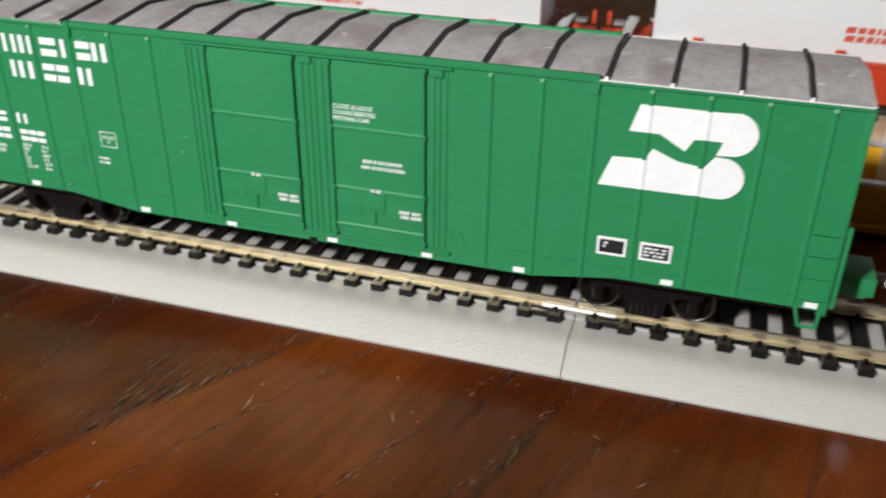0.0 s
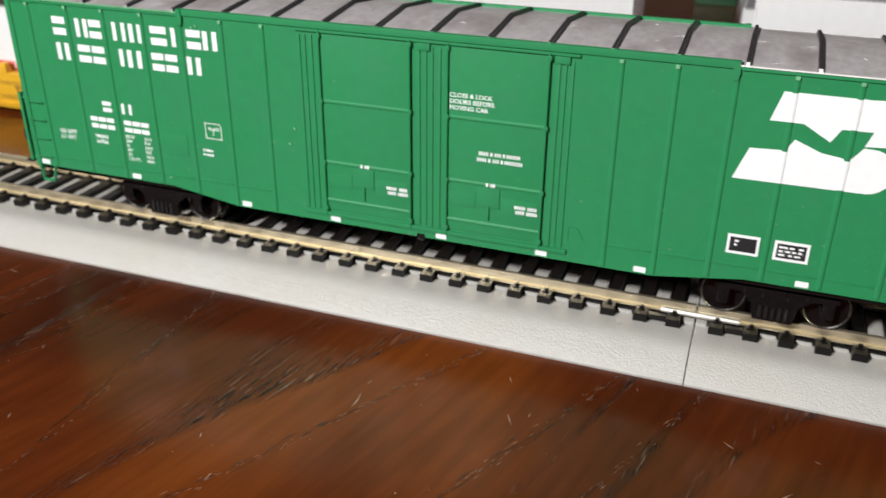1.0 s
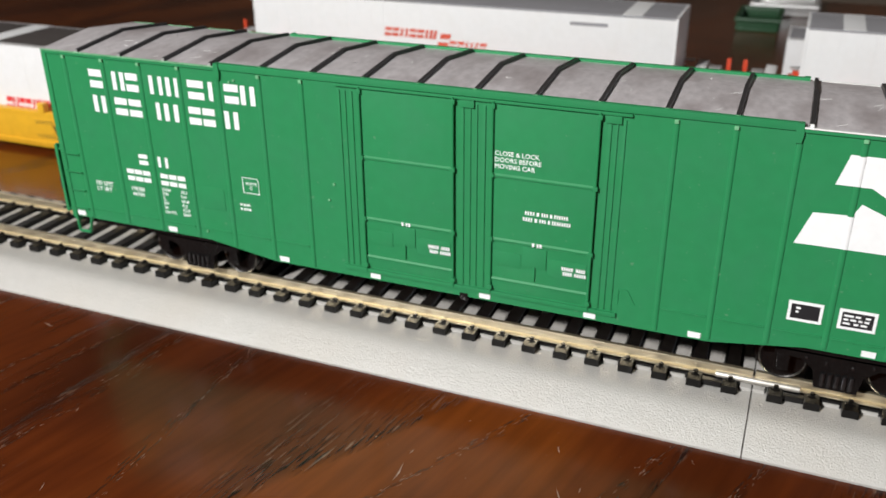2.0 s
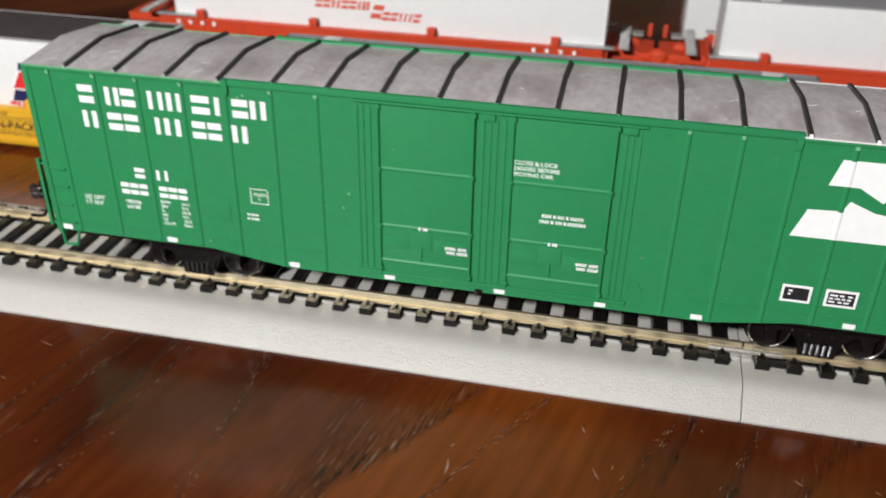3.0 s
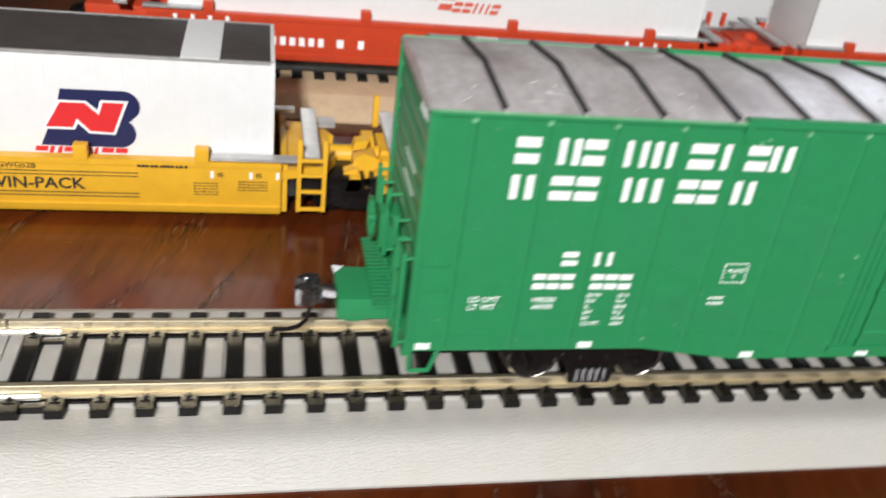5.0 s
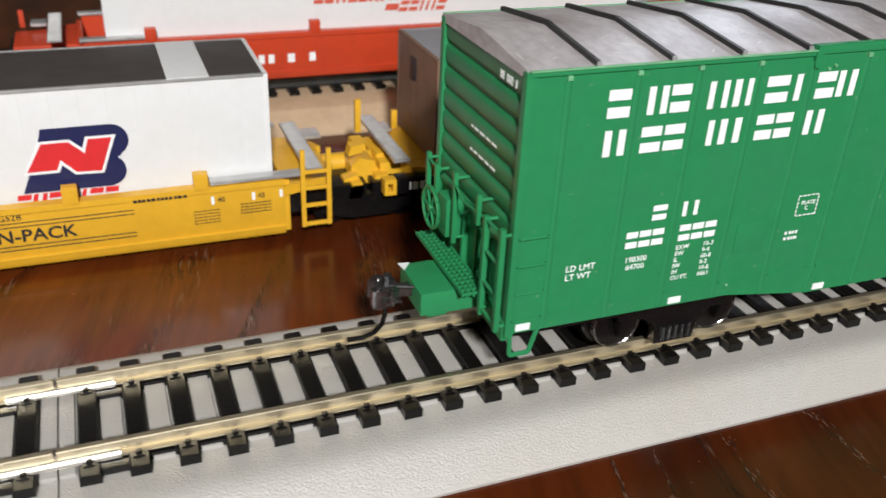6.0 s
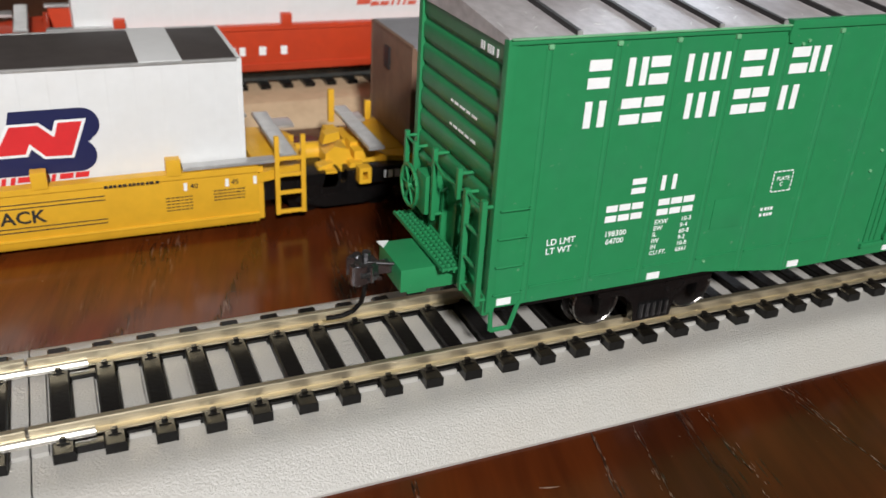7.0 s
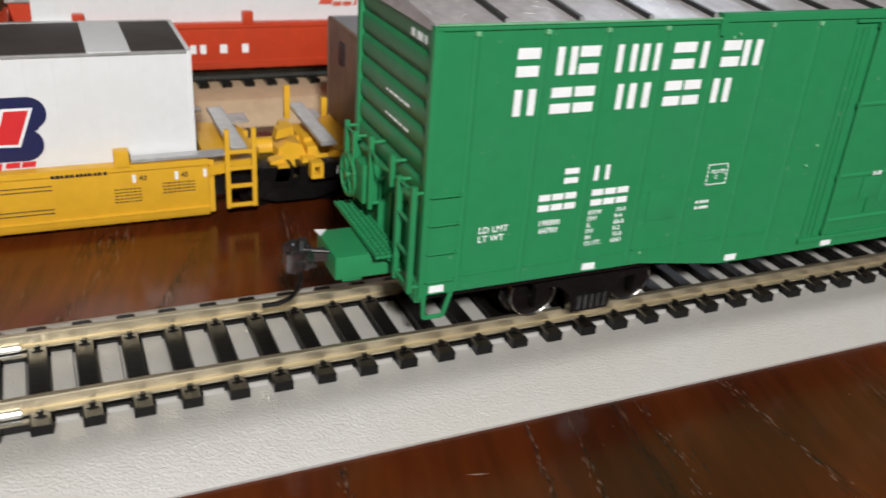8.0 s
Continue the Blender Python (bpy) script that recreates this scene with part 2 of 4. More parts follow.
def lettering(body, size, x, y, z, mat, parent, name="lettering", facing="near", slant=0.0, bold=0.012, right=None):
    """Raised printed words. near: read from -y; end: read from -x."""
    data = bpy.data.curves.new("words", "FONT")
    data.body, data.size, data.extrude, data.shear = body, size * MM, 0.02 * MM, slant
    data.resolution_u, data.offset = 2, bold * size * MM
    ob = bpy.data.objects.new("words", data)
    scene.collection.objects.link(ob)
    me = bpy.data.meshes.new_from_object(ob.evaluated_get(bpy.context.evaluated_depsgraph_get()))
    bpy.data.objects.remove(ob)
    me.name = name
    if right is not None:
        wide = max(v.co.x for v in me.vertices)
        me.transform(Matrix.Diagonal(((right - x) * MM / wide, 1, 1, 1)))
    turn = pose(x * MM, y * MM, z * MM, 90, 0, 0 if facing == "near" else -90)
    me.transform(turn)
    me.materials.clear()
    me.materials.append(mat)
    return part(name, me, mat, parent)


def bars(x, z, widths, height, gap, y, mat, parent, name="lettering", slant=0.0, depth=0.06):
    """A line of small printed bars, from x to the right; a negative width is a space."""
    bm = fresh()
    at = x
    for w in widths:
        if w > 0:
            s = slant * height
            prism(bm, [(at, z), (at + w, z), (at + w + s, z + height), (at + s, z + height)], "y", y, y - depth)
            at += w + gap
        else:
            at -= w
    return part(name, bm, mat, parent)


def shapes(kinds, x, width, z, h, y, mat, parent, slant=0.0, name="lettering", weight=0.24):
    """A row of plain printed bars. o: two lying bars, h: two upright bars, i: one upright bar."""
    bm = fresh()
    shares = [{"o": 1.0, "h": 1.0, "i": 0.55}[k] for k in kinds]
    unit = width / (sum(shares) + 0.16 * (len(kinds) - 1))
    t = weight * min(unit, h * 0.9)

    def block(x0, x1, z0, z1):
        s0, s1 = slant * (z0 - z), slant * (z1 - z)
        prism(bm, [(x0 + s0, z0), (x1 + s0, z0), (x1 + s1, z1), (x0 + s1, z1)], "y", y, y - 0.06)

    at = x
    for k, share in zip(kinds, shares):
        w = share * unit
        if k == "o":
            block(at, at + w, z, z + h * 0.38)
            block(at, at + w, z + h * 0.62, z + h)
        elif k == "i":
            block(at + w / 2 - t * 0.6, at + w / 2 + t * 0.6, z, z + h)
        else:
            block(at, at + t * 1.4, z, z + h)
            block(at + w - t * 1.4, at + w, z, z + h)
        at += w + 0.16 * unit
    bmesh.ops.recalc_face_normals(bm, faces=bm.faces)
    return part(name, bm, mat, parent)


def arc(cx, cz, r, a0, a1, steps=8):
    return [(cx + r * math.cos(radians(a0 + (a1 - a0) * i / steps)), cz + r * math.sin(radians(a0 + (a1 - a0) * i / steps))) for i in range(steps + 1)]


# ---------------------------------------------------------------- room and table
def slab(name, x0, x1, y0, y1, z0, z1, mat, label, category):
    return tagged(part(name, box(fresh(), x0, x1, y0, y1, z0, z1), mat), label, category, kind="structure")


slab("floor", -2600, 2600, -2600, 2600, -850, -750, FLOOR, "brown carpeted floor of a room", "floor")
slab("ceiling", -2600, 2600, -2600, 2600, 1650, 1750, CEILING, "plain white room ceiling", "ceiling")
slab("wall_north", -2600, 2600, 2500, 2600, -750, 1650, WALL, "plain cream painted room wall", "wall")
slab("wall_south", -2600, 2600, -2600, -2500, -750, 1650, WALL, "plain cream painted room wall", "wall")
slab("wall_east", 2500, 2600, -2500, 2500, -750, 1650, WALL, "plain cream painted room wall", "wall")
slab("wall_west", -2600, -2500, -2500, 2500, -750, 1650, WALL, "plain cream painted room wall", "wall")

table = thing("table", 0, 100, -750, "dark red-brown varnished wooden table with scratches", "table")
part("tabletop", box(fresh(), -750, 950, -420, 520, -32, 0, 3), WOOD, table)
bm = fresh()
dice = random.Random(5)
for k in range(30):
    x, y = dice.uniform(-60, 260), dice.uniform(-90, -14)
    a, s = dice.gauss(1.75, 0.5), dice.uniform(0.5, 2.2)
    w = dice.uniform(0.05, 0.13)
    dx, dy = math.cos(a), math.sin(a)
    prism(bm, [(x, y), (x + s * dx + w * dy, y + s * dy - w * dx), (x + 2 * s * dx, y + 2 * s * dy + 0.3), (x + s * dx - w * dy, y + s * dy + w * dx)], "z", 0.0, 0.03)
prism(bm, [(108.2, -39.5), (108.6, -37.0), (108.0, -34.0), (108.2, -37.0)], "z", 0, 0.04)
tagged(part("scratches", bm, SCRATCH, table), "pale fine scratches", kind="stuff")


def grain_veins():
    """Dark open grain along the figure, with pale filled pores in it."""
    dark, pale = fresh(), fresh()
    rnd = random.Random(23)

    def dash(bm, x, y, dx, dy, s, w, z):
        n = math.hypot(dx, dy)
        dx, dy = dx / n, dy / n
        prism(bm, [(x, y), (x + s * dx + w * dy, y + s * dy - w * dx), (x + 2 * s * dx, y + 2 * s * dy), (x + s * dx - w * dy, y + s * dy + w * dx)], "z", 0.0, z)

    for x0, lean, bend, wide in ((-14, 0.18, 0.3, 0.8), (17, 0.3, 0.2, 0.9), (25, 0.3, 0.3, 1.1), (40, 0.22, 0.4, 2.0), (62, 0.1, 0.9, 1.8),
                                 (128, 0.6, 0.3, 1.6), (156, 0.5, 0.2, 1.8), (172, 0.42, 0.3, 1.5)):
        phase = rnd.uniform(0, 6)
        for k in range(150):
            y = rnd.uniform(-95, -10)
            thick = wide * (0.35 + 0.65 * abs(math.sin(y / 17 + phase)))
            x = x0 + lean * (y + 10) + bend * 4 * math.sin(y / 26 + phase) + rnd.gauss(0, 0.5) * thick
            slope = lean + bend * 4 / 26 * math.cos(y / 26 + phase)
            if k % 2:
                dash(dark, x, y, slope, 1, rnd.uniform(0.7, 2.4), rnd.uniform(0.05, 0.16), 0.015)
            else:
                dash(pale, x, y, slope + rnd.gauss(0, 0.08), 1, rnd.uniform(0.25, 1.0), rnd.uniform(0.025, 0.06), 0.03)
    tagged(part("grain", dark, VEIN, table), "dark open grain", kind="stuff")
    tagged(part("pores", pale, SCRATCH, table), "pale filled pores", kind="stuff")


grain_veins()
for tx in (-690, 890):
    for ty in (-360, 460):
        part("leg", box(fresh(), tx - 35, tx + 35, ty - 35, ty + 35, -750, -32, 4), WOOD, table)

# ---------------------------------------------------------------- the near track, in sections 236.4 mm long
JOINT, SECTION, PITCH = -67.8, 236.4, 7.11
MID, RAIL_TOP = 16.8, 10.3


def rail_mesh(x0, x1, yc):
    """Head, web and foot of a rail."""
    t = RAIL_TOP
    side = [(0.9, t - 2.55), (0.9, t - 2.2), (0.25, t - 1.9), (0.25, t - 0.75), (0.6, t - 0.6), (0.6, t - 0.12), (0.45, t)]
    return prism(fresh(), [(yc + a, b) for a, b in side] + [(yc - a, b) for a, b in side[::-1]], "x", x0, x1)


def track_section():
    x0, x1 = JOINT, JOINT + SECTION
    tr = thing("track_section", x0, MID, 0, "grey plastic roadbed track with black ties and nickel rails", "train track", "near track sections")
    bm = fresh()
    g = 0.12
    half = [(-8.7, 0), (-8.75, 0.5), (-8.4, 0.95), (-3.9, 4.6), (-3.1, 5.15), (-2.3, 5.55), (-1.4, 5.83), (-0.4, 5.98), (1.0, 6.02)]
    prism(bm, half + [(2 * MID - y, z) for y, z in half[::-1]], "x", x0 + g, x1 - g)
    first = x0 + 4.4
    pad = mesh_of("bed_pad", box(fresh(), -(PITCH - 3.9) / 2, (PITCH - 3.9) / 2, 6.2, 28.6, 5.8, 6.75, 0.15), GREY_BED)
    for i in range(32):
        part("bed_pad", pad, GREY_BED, tr).matrix_basis = pose((first + (i + 0.5) * PITCH) * MM, 0, 0)
    for a, b in ((x0 + g, first - 1.95), (first + 32 * PITCH + 1.95, x1 - g)):
        part("bed_pad", box(fresh(), a, b, 6.2, 28.6, 5.8, 6.75, 0.15), GREY_BED, tr)
    part("roadbed", bm, GREY_BED, tr)
    tie = fresh()
    w = 1.55
    prism(tie, [(-w, 5.8), (w, 5.8), (w, 7.55), (w - 0.25, 7.8), (-w + 0.25, 7.8), (-w, 7.55)], "y", 3.7, 31.7)
    for yc in (MID - 9.05, MID + 9.05):
        for s in (-1, 1):
            box(tie, -0.45, 0.45, yc + s * 1.15 - 0.4, yc + s * 1.15 + 0.4, 7.6, 8.45, 0.12)
            box(tie, -0.9, 0.9, yc + s * 1.5 - 0.5, yc + s * 1.5 + 0.5, 7.7, 8.0)
    shared = mesh_of("tie", tie, TIE)
    for i in range(33):
        ob = part("tie", shared, TIE, tr)
        ob.matrix_basis = pose((first + i * PITCH + random.uniform(-0.12, 0.12)) * MM, 0, random.uniform(-0.05, 0.05) * MM)
    for yc in (MID - 9.05, MID + 9.05):
        part("tie_strip", box(fresh(), x0 + 3, x1 - 3, yc - 1.15, yc + 1.15, 6.0, 7.3), BLACK_PLASTIC, tr)
        part("rail", rail_mesh(x0 + 0.25, x1 - 0.25, yc), RAIL, tr)
        bm = fresh()
        for s in (-1, 1):
            prism(bm, [(yc + s * 0.3, 7.72), (yc + s * 1.2, 7.72), (yc + s * 1.2, 8.0), (yc + s * 0.85, 8.5), (yc + s * 0.6, 8.75), (yc + s * 0.3, 8.8)], "x", x0 - 7.5, x0 + 9)
        part("rail_joiner", bm, STEEL, tr, "bright steel rail joiner")
        for xa in (x0 + 4.4, x1 - 4.4 - PITCH):
            for s in (-1, 1):
                ys = yc + s * 2.0
                part("tie_link", box(fresh(), xa, xa + PITCH, ys - 0.8, ys + 0.8, 6.2, 7.5, 0.15), BLACK_PLASTIC, tr)
    return tr


near_track = track_section()
for k in (-1, 1):
    copy_thing(near_track, pose((JOINT + k * SECTION) * MM, MID * MM, 0))

# ---------------------------------------------------------------- the green boxcar
L, W, BOT, TOP = 218.8, 33.6, 21.8, 64.4
SEAMS = [6.5, 17.8, 28.2, 39.0, 49.3, 60.0, 70.4]
SEAMS += [L - s for s in SEAMS]
SILL = [(0, BOT), (42, BOT), (60, 19.2), (158.8, 19.2), (176.8, BOT), (L, BOT)]


def sill_z(x):
    for (a, za), (b, zb) in zip(SILL, SILL[1:]):
        if a <= x <= b:
            return za + (zb - za) * (x - a) / (b - a)
    return BOT


def build_boxcar():
    car = thing("boxcar", L / 2, MID, RAIL_TOP, "green boxcar with grey ribbed roof and white lettering, on track", "model train car")
    outline = SILL + [(L, TOP), (169.8, TOP), (169.8, 65.3), (49.0, 65.3), (49.0, TOP), (0, TOP)]

    for near in (True, False):
        def yy(d):
            return d if near else W - d

        part("side_panel", prism(fresh(), outline, "y", yy(0.45), yy(1.3)), GREEN, car)
        # upright posts with a rounded section
        for x in SEAMS:
            bm = fresh()
            zt = 62.9
            prism(bm, [(x - 0.62, yy(0.5)), (x - 0.48, yy(0.27)), (x - 0.28, yy(0.17)), (x + 0.28, yy(0.17)), (x + 0.48, yy(0.27)), (x + 0.62, yy(0.5))], "z", sill_z(x) + 0.5, zt)
            part("side_post", bm, GREEN, car)
            part("post_cap", box(fresh(), x - 0.4, x + 0.4, min(yy(0.5), yy(-0.05)), max(yy(0.5), yy(-0.05)), zt, zt + 0.7, 0.12), GREEN_WORN, car)
        lo, hi = min(yy(0.5), yy(0.1)), max(yy(0.5), yy(0.1))
        part("top_chord", box(fresh(), 49.2, 169.6, lo, hi, 63.9, 65.2, 0.1), GREEN, car)
        for a, b in ((0.3, 49.0), (169.8, L - 0.3)):
            part("top_chord", box(fresh(), a, b, lo, hi, 63.7, 64.3, 0.1), GREEN, car)
            part("eave_trim", box(fresh(), a, b, min(yy(0.4), yy(-0.1)), max(yy(0.4), yy(-0.1)), TOP + 0.02, TOP + 0.27, 0.06), BRIGHT_EDGE if a > 100 else GREEN_WORN, car, "thin bare edge")
        # lower seam along the panels
        for a, b in zip(SEAMS[:7], SEAMS[1:7]):
            part("panel_seam", box(fresh(), a + 0.8, b - 0.8, min(yy(0.5), yy(0.22)), max(yy(0.5), yy(0.22)), 24.5, 24.9, 0.08), GREEN, car)
        rs = sorted(SEAMS[7:])
        for a, b in zip(rs, rs[1:]):
            part("panel_seam", box(fresh(), a + 0.8, b - 0.8, min(yy(0.5), yy(0.22)), max(yy(0.5), yy(0.22)), 24.5, 24.9, 0.08), GREEN, car)
        # doors
        for x0, x1 in ((84.0, 105.3), (113.2, 134.8)):
            d = part("door", box(fresh(), x0, x1, min(yy(0.6), yy(0.2)), max(yy(0.6), yy(0.2)), 22.6, 62.9, 0.12), GREEN, car)
            for z in (48.3, 34.2, 25.0):
                bm = fresh()
                prism(bm, [(yy(0.3), z - 0.5), (yy(-0.05), z - 0.3), (yy(-0.1), z + 0.1), (yy(0.3), z + 0.55)], "x", x0 + 0.4, x1 - 0.4)
                part("door_rib", bm, GREEN, d)
            for xr in (x0 + 0.25, x1 - 0.25):
                part("lock_rod", rod(fresh(), (xr, yy(-0.1), 21.4), (xr, yy(-0.1), 63.6), 0.28), GREEN, d)
                for z in (62.6, 48.3, 34.2, 23.0):
                    part("rod_bracket", box(fresh(), xr - 0.5, xr + 0.5, min(yy(0.3), yy(-0.4)), max(yy(0.3), yy(-0.4)), z - 0.45, z + 0.45, 0.1), GREEN, d)
            m = x0 + 9.5
            part("latch_plate", box(fresh(), x0 + 0.8, m - 2.6, min(yy(0.3), yy(0.1)), max(yy(0.3), yy(0.1)), 28.3, 31.6, 0.08), GREEN, d)
            part("latch_plate", box(fresh(), m - 2.2, m + 2.8, min(yy(0.3), yy(-0.02)), max(yy(0.3), yy(-0.02)), 29.0, 33.6, 0.15), GREEN, d)
            part("latch_plate", box(fresh(), m + 3.2, x1 - 0.9, min(yy(0.3), yy(0.1)), max(yy(0.3), yy(0.1)), 27.6, 31.6, 0.08), GREEN, d)
            part("latch_handle", box(fresh(), m + 0.1, m + 0.5, min(yy(0.3), yy(-0.2)), max(yy(0.3), yy(-0.2)), 26.0, 29.4, 0.1), GREEN, d)
        # door rails above and below, guide ridges between the doors
        part("door_track", box(fresh(), 78.5, 140.5, min(yy(0.5), yy(-0.15)), max(yy(0.5), yy(-0.15)), 21.0, 22.0, 0.15), GREEN, car)
        part("door_lintel", box(fresh(), 78.5, 140.5, min(yy(0.5), yy(-0.1)), max(yy(0.5), yy(-0.1)), 63.2, 63.75, 0.1), GREEN, car)
        for x, wd in ((79.4, 0.5), (80.8, 0.35), (82.2, 0.7), (107.0, 0.6), (108.6, 0.35), (110.0, 0.35), (111.6, 0.6), (136.4, 0.7), (137.8, 0.35), (139.2, 0.5)):
            part("door_post", box(fresh(), x - wd / 2, x + wd / 2, min(yy(0.5), yy(0.22)), max(yy(0.5), yy(0.22)), 22.2, 62.4, 0.1), GREEN, car)
        for x in (106.5, 135.6):
            part("corner_bracket", box(fresh(), x, x + 3.0, min(yy(0.5), yy(-0.02)), max(yy(0.5), yy(-0.02)), 61.6, 63.1, 0.15), GREEN, car)
        # small things low on the side
        part("jack_pad", box(fresh(), 106.4, 108.3, min(yy(0.3), yy(1.6)), max(yy(0.3), yy(1.6)), 18.3, 20.0, 0.15), BLACK_PLASTIC, car, "small black block")
        bm = fresh()
        bent(bm, [(140.6, yy(0.42), 24.0), (140.6, yy(0.4), 27.4), (142.4, yy(0.4), 27.4), (144.0, yy(0.42), 24.4)], 0.1)
        part("pull_bracket", bm, GREEN, car)
        for x in (3.0, 31.3, 62.6, 86.2, 112.2, 135.1, 156.2, 187.5, 215.8):
            z = sill_z(x) + 0.25
            part("sill_tag", box(fresh(), x - 1.25, x + 1.25, min(yy(0.5), yy(0.28)), max(yy(0.5), yy(0.28)), z + 0.15, z + 1.35), WHITE_INK, car, "white reflective square")
        # rungs at the four ends of the sides, stirrup steps below
        for xa, xb in ((0.9, 5.9), (L - 5.9, L - 0.9)):
            for z in (24.4, 29.3, 34.2, 38.9):
                bm = fresh()
                bent(bm, [(xa, yy(0.4), z), (xa, yy(-0.25), z), (xb, yy(-0.25), z), (xb, yy(0.4), z)], 0.13)
                part("grab_iron", bm, GREEN, car)
            bm = fresh()
            inner = xb if xa < 50 else xa
            outer = xa if xa < 50 else xb
            s = 1 if xa < 50 else -1
            for a, b in (((outer, yy(0.6), BOT + 0.6), (outer + s * 0.3, yy(0.6), 17.6)), ((outer + s * 0.3, yy(0.6), 17.6), (inner - s * 1.4, yy(0.6), 17.6)), ((inner - s * 1.4, yy(0.6), 17.6), (inner, yy(0.6), BOT + 0.6))):
                rod(bm, a, b, 0.42, 6)
            part("stirrup_step", bm, GREEN, car)
        for x in (49.6, 169.2):
            part("eave_step", prism(fresh(), [(x - 0.5, TOP - 2.6), (x + 0.5, TOP - 2.6), (x + 0.75, TOP - 1.2), (x + 0.55, 65.35), (x - 0.55, 65.35), (x - 0.75, TOP - 1.2)], "y", yy(0.5), yy(-0.14)), GREEN, car)
        for x, z in ((75.6, 37.2), (77.0, 41.0), (41.6, 24.0), (52.4, 61.4), (53.6, 61.9)):
            part("rivet", rod(fresh(), (x, yy(0.6), z), (x, yy(0.15), z), 0.28), GREEN_WORN, car)
        part("repair_plate", box(fresh(), 41.4, 47.6, min(yy(0.5), yy(0.33)), max(yy(0.5), yy(0.33)), 30.0, 35.6, 0.05), GREEN, car)

    # ends with pressed ribs
    for x_out, s in ((0.0, 1), (L, -1)):
        f, d = x_out + s * 0.3, x_out + s * 0.82
        prof = [(d, BOT), (d, 34.6), (f, 35.6)]
        for i in range(7):
            z = 37.2 + i * 3.85
            prof += [(f, z - 1.1), (f + s * 0.12, z - 0.6), (d, z - 0.15), (d, z + 0.1), (f + s * 0.2, z + 0.45), (f, z + 0.9)]
        prof += [(f, TOP + 0.2), (x_out + s * 1.9, TOP + 0.2), (x_out + s * 1.9, BOT)]
        part("end_panel", prism(fresh(), prof, "y", 1.6, W - 1.6), GREEN, car)
        gable = [(1.0, TOP - 0.2), (W - 1.0, TOP - 0.2), (W - 0.6, TOP + 0.1), (MID, 65.95), (0.6, TOP + 0.1)]
        part("end_cap", prism(fresh(), gable, "x", x_out + s * 0.05, x_out + s * 0.85), GREEN, car)
        for yc in (0.2, W - 1.8):
            part("corner_post", box(fresh(), min(x_out - s * 0.1, x_out + s * 1.4), max(x_out - s * 0.1, x_out + s * 1.4), yc, yc + 1.6, BOT - 0.6, TOP - 0.1, 0.3), GREEN, car)
        part("end_sill", box(fresh(), min(x_out - s * 0.3, x_out + s * 1.6), max(x_out - s * 0.3, x_out + s * 1.6), 1.0, W - 1.0, BOT - 1.5, BOT + 2.2, 0.2), GREEN, car)
        for y0 in (9.0, 13.5, 19.0):
            part("end_gusset", prism(fresh(), [(x_out + s, 24.5), (x_out - s * 0.3, 25.0), (x_out - s * 0.1, 34.0), (x_out + s, 35.0)], "y", y0, y0 + 0.8), GREEN, car)
        # ladder standing off the end
        ya, yb = 0.9, 6.9
        off = 1.5 if s > 0 else 0.8
        lad = part("end_ladder", box(fresh(), min(x_out - s * (off + 0.5), x_out - s * (off - 0.4)), max(x_out - s * (off + 0.5), x_out - s * (off - 0.4)), ya - 0.5, ya + 0.5, 22.6, 40.6, 0.15), GREEN, car)
        part("stile", box(fresh(), min(x_out - s * (off + 0.5), x_out - s * (off - 0.4)), max(x_out - s * (off + 0.5), x_out - s * (off - 0.4)), yb - 0.5, yb + 0.5, 22.2, 40.0, 0.15), GREEN, lad)
        for z in (23.4, 28.6, 34.2, 39.4):
            part("rung", rod(fresh(), (x_out - s * off, ya, z), (x_out - s * off, yb, z), 0.32), GREEN, lad)
            for y0 in (ya, yb) if z in (23.4, 39.4) else ():
                part("standoff", rod(fresh(), (x_out - s * off, y0, z), (x_out + s * 1.0, y0, z), 0.3), GREEN, lad)
        # brake wheel, its gear box and the grated step, at one end only
        if s > 0:
            ybw = 25.8
            xw = x_out - s * 3.6
            bm = fresh()
            ring = [(xw, ybw + 3.7 * math.cos(a), 33.0 + 3.7 * math.sin(a)) for a in [i * math.tau / 20 for i in range(21)]]
            bent(bm, ring, 0.36, 6)
            for i in range(6):
                a = i * math.tau / 6
                rod(bm, (xw, ybw, 33.0), (xw, ybw + 3.7 * math.cos(a), 33.0 + 3.7 * math.sin(a)), 0.24, 5)
            rod(bm, (xw - s * 0.5, ybw, 33.0), (x_out, ybw, 33.0), 0.7)
            part("brake_wheel", bm, GREEN, car)
            part("brake_housing", box(fresh(), min(x_out - s * 2.7, x_out + s), max(x_out - s * 2.7, x_out + s), ybw - 5.0, ybw - 0.6, 29.2, 36.4, 0.6), GREEN, car)
            for y0, za, zb in ((ybw + 6.4, 28.0, 40.6), (ybw + 2.2, 28.4, 40.0), (ybw - 6.4, 29.0, 42.0), (ybw - 16.2, 37.2, 42.4)):
                part("end_stanchion", box(fresh(), min(x_out - s * 2.2, x_out - s * 1.4), max(x_out - s * 2.2, x_out - s * 1.4), y0 - 0.45, y0 + 0.45, za, zb, 0.15), GREEN, car)
                part("standoff", rod(fresh(), (x_out - s * 1.8, y0, zb - 1), (x_out + s * 1.0, y0, zb - 1), 0.3), GREEN, car)
                part("standoff", rod(fresh(), (x_out - s * 1.8, y0, za + 1), (x_out + s * 1.0, y0, za + 1), 0.3), GREEN, car)
            part("end_handrail", bent(fresh(), [(x_out - s * 1.9, ybw - 6.4, 40.0), (x_out - s * 2.2, ybw - 11.3, 38.9), (x_out - s * 1.9, ybw - 16.2, 39.4)], 0.25), GREEN, car)
